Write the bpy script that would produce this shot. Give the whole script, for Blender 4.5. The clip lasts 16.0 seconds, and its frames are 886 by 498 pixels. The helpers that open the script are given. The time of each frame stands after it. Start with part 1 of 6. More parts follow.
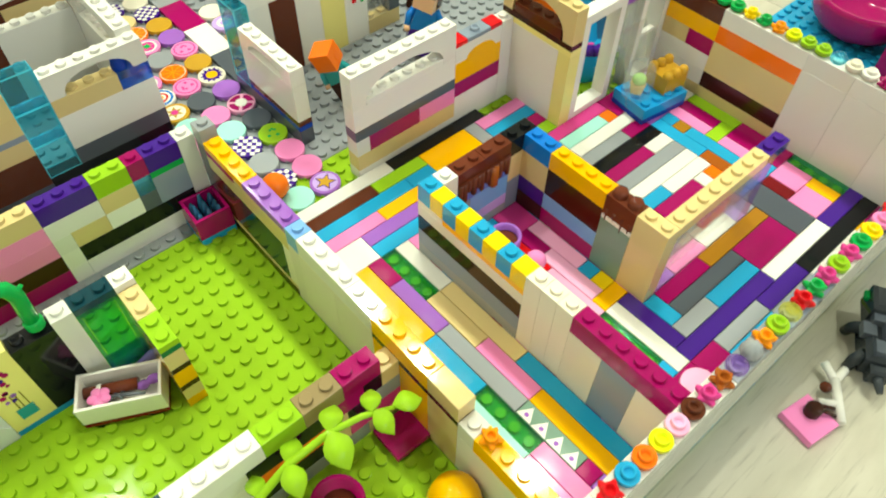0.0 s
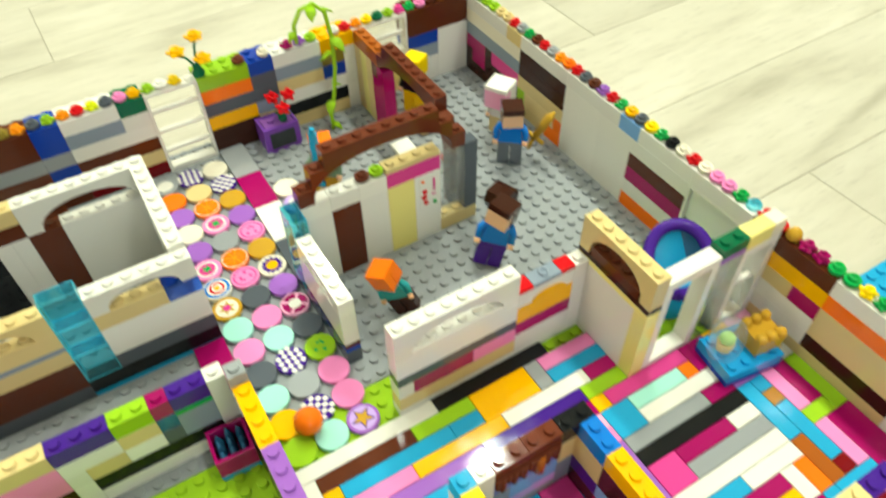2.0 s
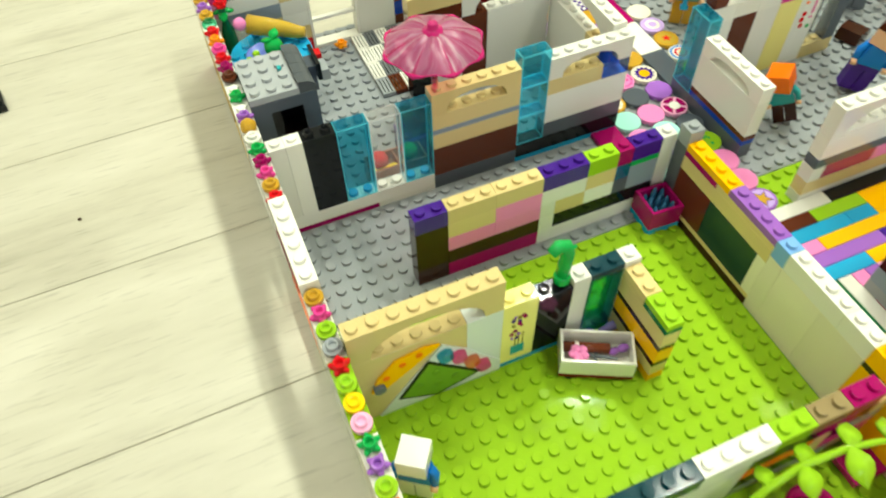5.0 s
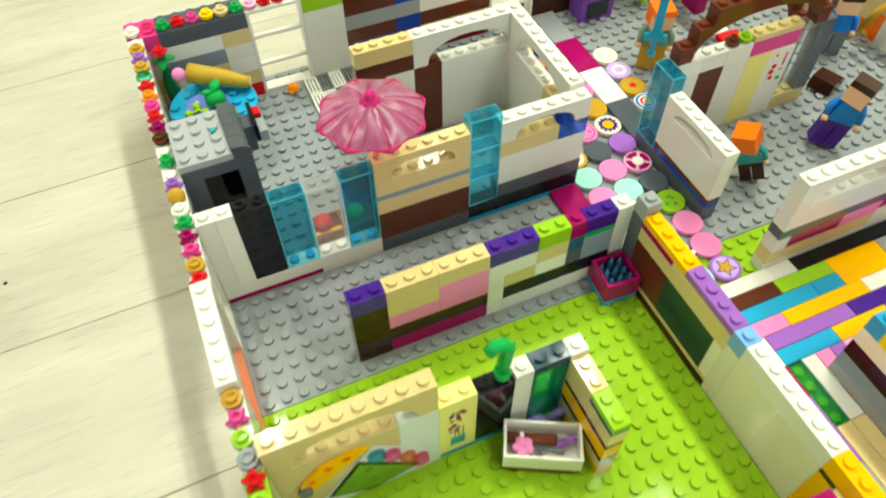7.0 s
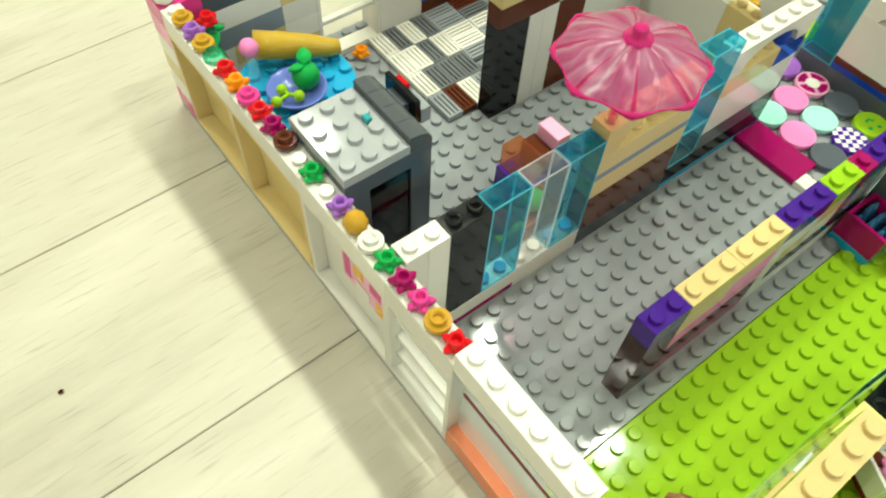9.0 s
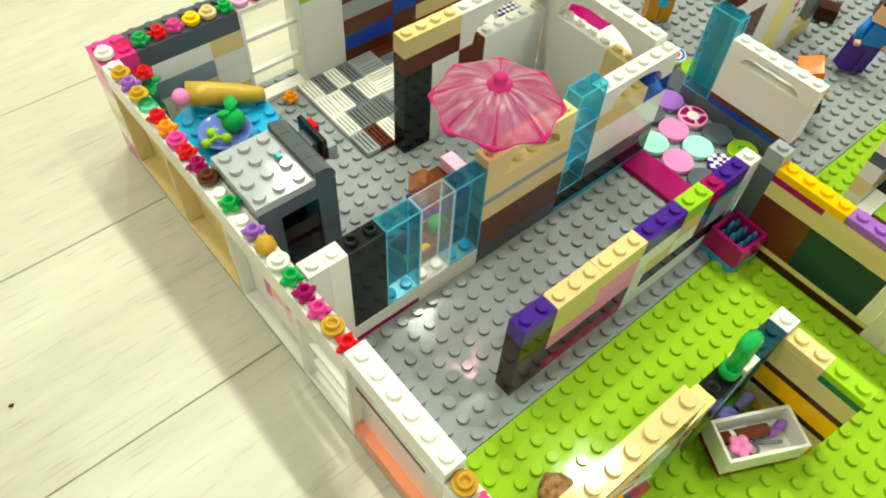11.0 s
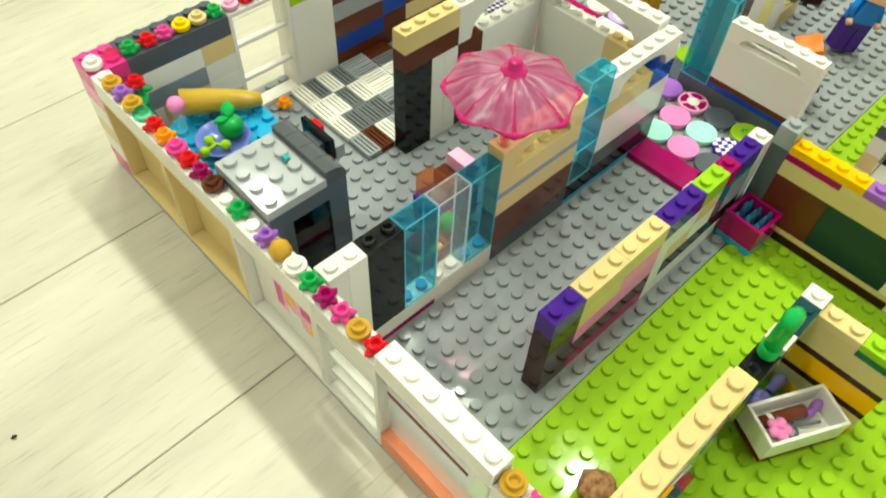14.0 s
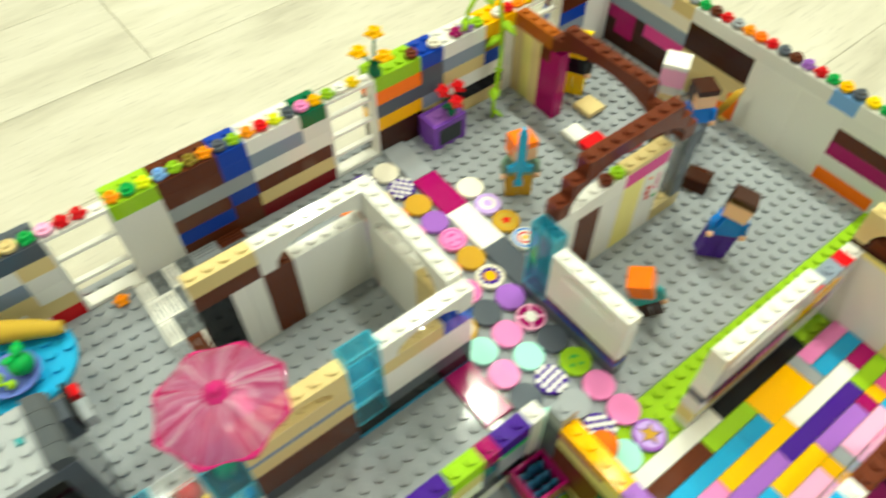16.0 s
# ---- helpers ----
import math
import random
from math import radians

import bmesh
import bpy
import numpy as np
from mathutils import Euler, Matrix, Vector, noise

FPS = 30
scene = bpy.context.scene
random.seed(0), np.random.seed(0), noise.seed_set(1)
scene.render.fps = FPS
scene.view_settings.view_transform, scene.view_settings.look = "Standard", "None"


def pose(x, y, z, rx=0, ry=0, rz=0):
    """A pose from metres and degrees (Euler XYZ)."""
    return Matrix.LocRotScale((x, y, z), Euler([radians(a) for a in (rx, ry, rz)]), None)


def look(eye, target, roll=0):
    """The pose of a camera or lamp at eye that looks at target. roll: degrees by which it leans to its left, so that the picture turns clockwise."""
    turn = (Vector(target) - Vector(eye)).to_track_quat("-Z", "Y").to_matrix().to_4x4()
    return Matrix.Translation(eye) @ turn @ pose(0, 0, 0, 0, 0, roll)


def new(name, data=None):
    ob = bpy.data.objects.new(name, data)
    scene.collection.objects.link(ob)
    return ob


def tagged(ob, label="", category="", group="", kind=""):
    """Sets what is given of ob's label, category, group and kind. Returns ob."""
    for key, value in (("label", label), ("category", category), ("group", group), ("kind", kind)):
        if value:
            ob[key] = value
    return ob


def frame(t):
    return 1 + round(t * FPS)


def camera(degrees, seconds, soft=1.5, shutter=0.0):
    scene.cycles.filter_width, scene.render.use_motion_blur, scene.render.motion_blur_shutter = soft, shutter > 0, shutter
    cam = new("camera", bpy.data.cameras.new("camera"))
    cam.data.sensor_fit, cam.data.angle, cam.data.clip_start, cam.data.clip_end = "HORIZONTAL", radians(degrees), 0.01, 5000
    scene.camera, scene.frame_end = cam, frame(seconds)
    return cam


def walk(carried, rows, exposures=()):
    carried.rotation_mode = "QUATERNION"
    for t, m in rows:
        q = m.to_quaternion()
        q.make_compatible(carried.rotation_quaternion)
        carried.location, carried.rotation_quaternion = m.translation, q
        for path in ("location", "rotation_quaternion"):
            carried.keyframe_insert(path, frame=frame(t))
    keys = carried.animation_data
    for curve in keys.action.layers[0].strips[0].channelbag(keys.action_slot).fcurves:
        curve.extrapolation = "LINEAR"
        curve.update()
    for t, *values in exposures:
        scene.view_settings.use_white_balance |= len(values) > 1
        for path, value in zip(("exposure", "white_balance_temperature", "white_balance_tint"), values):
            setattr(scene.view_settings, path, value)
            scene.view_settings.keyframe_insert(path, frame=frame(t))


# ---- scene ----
EXPOSURE = -0.10
cam = camera(63.30, 16.0, 1.9, 0.5)
PATH = [
    (0, (0.11653, -0.45819, 0.26782), (0.24127, -0.32029, 0.03240), 1.12),
    (0.5, (0.13472, -0.44649, 0.27128), (0.25757, -0.30576, 0.03654), 2.36),
    (1, (0.18228, -0.42064, 0.27437), (0.30281, -0.27484, 0.04152), 2.82),
    (1.5, (0.19176, -0.41343, 0.27732), (0.30250, -0.25296, 0.04933), 0.58),
    (2, (0.18790, -0.39806, 0.30415), (0.29040, -0.22319, 0.08299), -1.16),
    (2.5, (0.16673, -0.38281, 0.32346), (0.26505, -0.19861, 0.10804), -1.42),
    (3, (0.11588, -0.36179, 0.30503), (0.20088, -0.17386, 0.08719), -1.86),
    (3.5, (0.06153, -0.33107, 0.27304), (0.13155, -0.14831, 0.04568), -2.31),
    (4, (0.04489, -0.33652, 0.27654), (0.10767, -0.15891, 0.04307), -3.01),
    (4.5, (0.00916, -0.37355, 0.28820), (0.07244, -0.19972, 0.05202), -2.60),
    (5, (-0.00625, -0.39843, 0.28858), (0.06104, -0.22827, 0.05084), -1.99),
    (5.2, (-0.00675, -0.40550, 0.29631), (0.06289, -0.23641, 0.05849), -1.68),
    (7.3, (0.04155, -0.34802, 0.29476), (0.11057, -0.18192, 0.05466), -0.80),
    (7.5, (0.04631, -0.32356, 0.28339), (0.11255, -0.16197, 0.03947), -1.30),
    (8, (0.00312, -0.26971, 0.25381), (0.08394, -0.12297, 0.00494), -1.98),
    (8.5, (-0.05088, -0.24485, 0.22576), (0.04790, -0.11203, -0.02444), 1.66),
    (9, (-0.05578, -0.24222, 0.23062), (0.05335, -0.11419, -0.01778), 3.76),
    (9.5, (-0.05072, -0.26474, 0.25041), (0.06866, -0.13534, 0.00749), 3.95),
    (9.7, (-0.05301, -0.27089, 0.25879), (0.06818, -0.14106, 0.01701), 3.91),
    (11.8, (-0.04893, -0.27892, 0.25686), (0.07410, -0.14674, 0.01730), 4.46),
    (12, (-0.05002, -0.27629, 0.25798), (0.07306, -0.14419, 0.01839), 4.54),
    (12.5, (-0.05291, -0.27332, 0.25728), (0.06959, -0.14107, 0.01749), 4.21),
    (13, (-0.05666, -0.26627, 0.24563), (0.06828, -0.13486, 0.00663), 3.64),
    (13.5, (-0.06195, -0.27009, 0.23722), (0.06749, -0.14079, -0.00054), 3.19),
    (14, (-0.06085, -0.26802, 0.24598), (0.07215, -0.13939, 0.00983), 3.26),
    (14.5, (-0.05226, -0.26930, 0.25899), (0.08026, -0.13827, 0.02389), 3.78),
    (15, (-0.04671, -0.25839, 0.26247), (0.07627, -0.12174, 0.02541), 3.09),
    (15.5, (0.00317, -0.25408, 0.29472), (0.11706, -0.11094, 0.05694), 1.06),
    (16, (0.08443, -0.27911, 0.31317), (0.19703, -0.13449, 0.07567), -0.07),
]
walk(cam, [(t, look(eye, target, roll)) for t, eye, target, roll in PATH], [(0.0, EXPOSURE), (16.0, EXPOSURE)])

# ---- light: a closed room with small ceiling lamps ----
world = bpy.data.worlds.new("room_air")
scene.world = world
world.use_nodes = True
world.node_tree.nodes["Background"].inputs[0].default_value = (0.9, 0.95, 1.0, 1)
world.node_tree.nodes["Background"].inputs[1].default_value = 0.09

U, H, P = 0.008, 0.0096, 0.0032      # stud pitch, brick height, plate height
GAP = 0.00006
FLOOR_Z = -0.0022
CEIL = 2.35
# The first five match highlights on the plates; the last two are added fill.
LAMPS = [(1.02, 0.03), (0.97, 0.62), (0.98, 0.97), (0.9, 1.8), (-0.16, 0.91), (0.9, -0.9), (-1.2, 0.2)]


# ---- materials ----
def srgb(h):
    c = [int(h[i:i + 2], 16) / 255 for i in (0, 2, 4)]
    return [v / 12.92 if v <= 0.04045 else ((v + 0.055) / 1.055) ** 2.4 for v in c]


COLOURS = {
    "white": "ECEAE0", "cream": "EFE8D2", "tan": "E0C98C", "pale_yellow": "F5E98C", "yellow": "FFD90A", "gold_yellow": "FFBC00",
    "orange": "FF7A14", "rust": "A85A1C", "magenta": "A50C60", "dark_pink": "DF4494", "pink": "F58CC6", "light_pink": "FBB4D6",
    "purple": "45208C", "lavender": "A066C4", "pale_lavender": "C7A8E6", "azure": "24A4D4", "blue": "1478D2", "dark_blue": "1440A8", "sky": "7FB2EA",
    "lime": "99C824", "bright_green": "12A84E", "dark_green": "0A6B44", "brown": "5E2E1A", "dark_brown": "3C1E14", "olive": "8C7A2A", "choc": "6A3320",
    "black": "17191B", "dark_grey": "565D66", "grey": "9CA1A4", "blue_grey": "8C99A8", "red": "D8141C", "dark_red": "7A1218", "aqua": "A8E8D8",
    "gold": "C89A2E", "coral": "F0784A", "teal": "0E7F86", "brass": "B07A1E", "lemon": "E6F016", "sand_green": "7C9C88", "skin": "E8B890", "metal_grey": "6A7178", "dark_teal": "1A3A38", "metal_light": "A9ADAF", "salmon": "EE8450", "dark_tan": "A08C62", "amber": "FF9A10", "charcoal": "363B3F", "gunmetal": "565B5F", "clay": "9A5E44", "steel_blue": "2E6488",
    "periwinkle": "6A7FD0", "ochre": "C2A038", "teal_light": "2FA3A8", "azure_bright": "1E9FE0", "pale_lime": "B4E08A", "cool_white": "E6ECE8", "violet": "7A46B0", "lilac": "9283CC", "lime_sheet": "9BC628", "grey_sheet": "9CA1A4", "deep_pink": "C2256F", "mid_grey": "75797B", "deep_teal": "17424C", "moss": "6E9E28",
}
MATS = {}


def plastic(name, rough=0.07):
    """Shiny toy plastic with faint smears and a slightly different shade from piece to piece."""
    key = name
    if key in MATS:
        return MATS[key]
    m = bpy.data.materials.new(name + "_plastic")
    m.use_nodes = True
    n, l = m.node_tree.nodes, m.node_tree.links
    b = n["Principled BSDF"]
    col = n.new("ShaderNodeHueSaturation")
    col.inputs["Color"].default_value = (*srgb(COLOURS[name]), 1)
    info = n.new("ShaderNodeObjectInfo")
    rng = n.new("ShaderNodeMapRange")
    rng.inputs["To Min"].default_value, rng.inputs["To Max"].default_value = 0.93, 1.05
    l.new(info.outputs["Random"], rng.inputs["Value"])
    l.new(rng.outputs["Result"], col.inputs["Value"])
    l.new(col.outputs["Color"], b.inputs["Base Color"])
    co = n.new("ShaderNodeTexCoord")
    smear = n.new("ShaderNodeTexNoise")
    smear.inputs["Scale"].default_value, smear.inputs["Detail"].default_value = 130.0, 3.0
    l.new(co.outputs["Object"], smear.inputs["Vector"])
    r = n.new("ShaderNodeMapRange")
    r.inputs["From Min"].default_value, r.inputs["From Max"].default_value = 0.3, 0.75
    r.inputs["To Min"].default_value, r.inputs["To Max"].default_value = rough - 0.03, rough + 0.07
    l.new(smear.outputs["Fac"], r.inputs["Value"])
    l.new(r.outputs["Result"], b.inputs["Roughness"])
    wave = n.new("ShaderNodeTexNoise")
    wave.inputs["Scale"].default_value, wave.inputs["Detail"].default_value = 45.0, 1.0
    l.new(co.outputs["Object"], wave.inputs["Vector"])
    bump = n.new("ShaderNodeBump")
    bump.inputs["Strength"].default_value, bump.inputs["Distance"].default_value = 0.07, 0.0006
    l.new(wave.outputs["Fac"], bump.inputs["Height"])
    l.new(bump.outputs["Normal"], b.inputs["Normal"])
    b.inputs["IOR"].default_value = 1.5
    b.inputs["Specular IOR Level"].default_value = {"lime_sheet": 0.12, "grey_sheet": 0.19}.get(name, 0.27)
    MATS[key] = m
    return m


def clear(name, colour):
    """See-through tinted plastic: clear, faintly milky, with a mirror-like skin."""
    if name in MATS:
        return MATS[name]
    m = bpy.data.materials.new(name)
    m.use_nodes = True
    n, l = m.node_tree.nodes, m.node_tree.links
    n.remove(n["Principled BSDF"])
    c = srgb(colour)
    power, milky = {"tr_clear": (0.3, 0.1), "tr_film": (0.3, 0.4), "tr_dark": (0.5, 0.03), "tr_green": (0.3, 0.16), "tr_lit_edge": (0.2, 0.6), "tr_lit_rim": (0.2, 0.45)}.get(name, (0.36, 0.16))
    tr = n.new("ShaderNodeBsdfTransparent")
    tr.inputs["Color"].default_value = (*[max(v, 0.004) ** power for v in c], 1)
    front, back, body = n.new("ShaderNodeBsdfDiffuse"), n.new("ShaderNodeBsdfTranslucent"), n.new("ShaderNodeMixShader")
    front.inputs["Color"].default_value = back.inputs["Color"].default_value = (*c, 1)
    l.new(front.outputs["BSDF"], body.inputs[1])
    l.new(back.outputs["BSDF"], body.inputs[2])
    inner = n.new("ShaderNodeMixShader")
    inner.inputs["Fac"].default_value = milky
    skin = n.new("ShaderNodeBsdfGlossy")
    skin.inputs["Roughness"].default_value = 0.05
    skin.inputs["Color"].default_value = (0.9, 0.9, 0.9, 1)
    fres, steep, gloss = n.new("ShaderNodeLayerWeight"), n.new("ShaderNodeMath"), n.new("ShaderNodeMath")
    fres.inputs["Blend"].default_value = 0.5
    steep.operation, steep.inputs[1].default_value = "POWER", 5.0
    gloss.operation, gloss.inputs[1].default_value, gloss.inputs[2].default_value = "MULTIPLY_ADD", 0.7, 0.045
    l.new(fres.outputs["Facing"], steep.inputs[0])
    l.new(steep.outputs["Value"], gloss.inputs[0])
    co, no, bump = n.new("ShaderNodeTexCoord"), n.new("ShaderNodeTexNoise"), n.new("ShaderNodeBump")
    no.inputs["Scale"].default_value = 120.0
    bump.inputs["Strength"].default_value, bump.inputs["Distance"].default_value = 0.12, 0.0005
    l.new(co.outputs["Object"], no.inputs["Vector"])
    l.new(no.outputs["Fac"], bump.inputs["Height"])
    l.new(bump.outputs["Normal"], skin.inputs["Normal"])
    l.new(bump.outputs["Normal"], fres.inputs["Normal"])
    outer = n.new("ShaderNodeMixShader")
    l.new(tr.outputs["BSDF"], inner.inputs[1])
    l.new(body.outputs["Shader"], inner.inputs[2])
    l.new(gloss.outputs["Value"], outer.inputs["Fac"])
    l.new(inner.outputs["Shader"], outer.inputs[1])
    l.new(skin.outputs["BSDF"], outer.inputs[2])
    l.new(outer.outputs["Shader"], n["Material Output"].inputs["Surface"])
    MATS[name] = m
    return m


# Edge and rim tints hold the light that block edges would carry.
CLEAR = {"tr_lit_edge": "6FE0EC", "tr_lit_rim": "F4F6F4", "tr_azure": "4CC6E2", "tr_blue": "30A6C6", "tr_dark_blue": "2A62D8", "tr_clear": "F4F6F4", "tr_green": "1FAE74", "tr_teal": "2AA4C0",
         "tr_pink": "F45A9C", "tr_orange": "F08A50", "tr_purple": "A880D8", "tr_yellow": "F2EC6A", "tr_dark": "3A4048", "tr_magenta": "E82A82", "tr_sea": "3FA0A8", "tr_film": "E6EAEA",}


def mat(c):
    return clear(c, CLEAR[c]) if c in CLEAR else plastic(c)


def surface(name, build):
    """A one-off node material: build(nodes, links, bsdf)."""
    m = bpy.data.materials.new(name)
    m.use_nodes = True
    build(m.node_tree.nodes, m.node_tree.links, m.node_tree.nodes["Principled BSDF"])
    return m


def wood_tile(n, l, b):
    co = n.new("ShaderNodeTexCoord")
    info = n.new("ShaderNodeObjectInfo")
    mp = n.new("ShaderNodeMapping")
    mp.inputs["Scale"].default_value = (3.0, 14.0, 8.0)
    add = n.new("ShaderNodeVectorMath")
    mul = n.new("ShaderNodeVectorMath")
    mul.operation = "SCALE"
    mul.inputs["Scale"].default_value = 7.0
    comb = n.new("ShaderNodeCombineXYZ")
    l.new(info.outputs["Random"], comb.inputs["X"])
    l.new(info.outputs["Random"], comb.inputs["Z"])
    l.new(comb.outputs["Vector"], mul.inputs[0])
    l.new(co.outputs["Object"], add.inputs[0])
    l.new(mul.outputs["Vector"], add.inputs[1])
    l.new(add.outputs["Vector"], mp.inputs["Vector"])
    g1, g2 = n.new("ShaderNodeTexNoise"), n.new("ShaderNodeTexNoise")
    g1.inputs["Scale"].default_value, g1.inputs["Detail"].default_value, g1.inputs["Distortion"].default_value = 1.6, 6.0, 0.8
    g2.inputs["Scale"].default_value, g2.inputs["Detail"].default_value = 9.0, 8.0
    l.new(mp.outputs["Vector"], g1.inputs["Vector"])
    l.new(mp.outputs["Vector"], g2.inputs["Vector"])
    mix = n.new("ShaderNodeMix")
    mix.inputs["Factor"].default_value = 0.3
    l.new(g1.outputs["Fac"], mix.inputs["A"])
    l.new(g2.outputs["Fac"], mix.inputs["B"])
    ramp = n.new("ShaderNodeValToRGB")
    e = ramp.color_ramp.elements
    e[0].position, e[0].color = 0.3, (*srgb("A49E8B"), 1)
    e[1].position, e[1].color = 0.7, (*srgb("CBC6B5"), 1)
    mid = ramp.color_ramp.elements.new(0.48)
    mid.color = (*srgb("BDB8A5"), 1)
    l.new(mix.outputs["Result"], ramp.inputs["Fac"])
    hs = n.new("ShaderNodeHueSaturation")
    rng = n.new("ShaderNodeMapRange")
    rng.inputs["To Min"].default_value, rng.inputs["To Max"].default_value = 0.94, 1.05
    l.new(info.outputs["Random"], rng.inputs["Value"])
    l.new(rng.outputs["Result"], hs.inputs["Value"])
    l.new(ramp.outputs["Color"], hs.inputs["Color"])
    # short dark pores along the grain
    mp2, g3, pore = n.new("ShaderNodeMapping"), n.new("ShaderNodeTexNoise"), n.new("ShaderNodeMapRange")
    mp2.inputs["Scale"].default_value = (48.0, 620.0, 40.0)
    g3.inputs["Scale"].default_value, g3.inputs["Detail"].default_value = 1.0, 3.0
    pore.inputs["From Min"].default_value, pore.inputs["From Max"].default_value = 0.58, 0.8
    pore.inputs["To Min"].default_value, pore.inputs["To Max"].default_value = 0.0, 0.5
    l.new(add.outputs["Vector"], mp2.inputs["Vector"])
    l.new(mp2.outputs["Vector"], g3.inputs["Vector"])
    l.new(g3.outputs["Fac"], pore.inputs["Value"])
    dark = n.new("ShaderNodeMix")
    dark.data_type = "RGBA"
    dark.inputs[7].default_value = (*srgb("7C7565"), 1)
    l.new(pore.outputs["Result"], dark.inputs[0])
    l.new(hs.outputs["Color"], dark.inputs[6])
    l.new(dark.outputs[2], b.inputs["Base Color"])
    rr = n.new("ShaderNodeMapRange")
    rr.inputs["To Min"].default_value, rr.inputs["To Max"].default_value = 0.36, 0.55
    l.new(g2.outputs["Fac"], rr.inputs["Value"])
    l.new(rr.outputs["Result"], b.inputs["Roughness"])
    bump = n.new("ShaderNodeBump")
    bump.inputs["Strength"].default_value, bump.inputs["Distance"].default_value = 0.15, 0.0004
    l.new(g2.outputs["Fac"], bump.inputs["Height"])
    l.new(bump.outputs["Normal"], b.inputs["Normal"])


FLOOR_MAT = surface("wood_look_floor_tile", wood_tile)


def grout(n, l, b):
    no = n.new("ShaderNodeTexNoise")
    no.inputs["Scale"].default_value = 60.0
    ramp = n.new("ShaderNodeValToRGB")
    ramp.color_ramp.elements[0].color, ramp.color_ramp.elements[1].color = (*srgb("968F7D"), 1), (*srgb("AFA895"), 1)
    l.new(no.outputs["Fac"], ramp.inputs["Fac"])
    l.new(ramp.outputs["Color"], b.inputs["Base Color"])
    b.inputs["Roughness"].default_value = 0.8


def wall_paint(n, l, b):
    no = n.new("ShaderNodeTexNoise")
    no.inputs["Scale"].default_value = 4.0
    ramp = n.new("ShaderNodeValToRGB")
    ramp.color_ramp.elements[0].color, ramp.color_ramp.elements[1].color = (*srgb("E6E2D6"), 1), (*srgb("EFECE2"), 1)
    l.new(no.outputs["Fac"], ramp.inputs["Fac"])
    l.new(ramp.outputs["Color"], b.inputs["Base Color"])
    b.inputs["Roughness"].default_value = 0.7


GROUT, PAINT = surface("floor_grout", grout), surface("room_wall_paint", wall_paint)
LAMP_MAT = bpy.data.materials.new("lamp_glass")
LAMP_MAT.use_nodes = True
LAMP_MAT.node_tree.nodes["Principled BSDF"].inputs["Emission Color"].default_value = (0.95, 1, 0.9, 1)
LAMP_MAT.node_tree.nodes["Principled BSDF"].inputs["Emission Strength"].default_value = 60.0


# ---- mesh helpers ----
def mesh_from(name, verts, faces, smooth=(), mats=None):
    me = bpy.data.meshes.new(name)
    me.from_pydata(verts, [], faces)
    for i in smooth:
        me.polygons[i].use_smooth = True
    me.update()
    return me


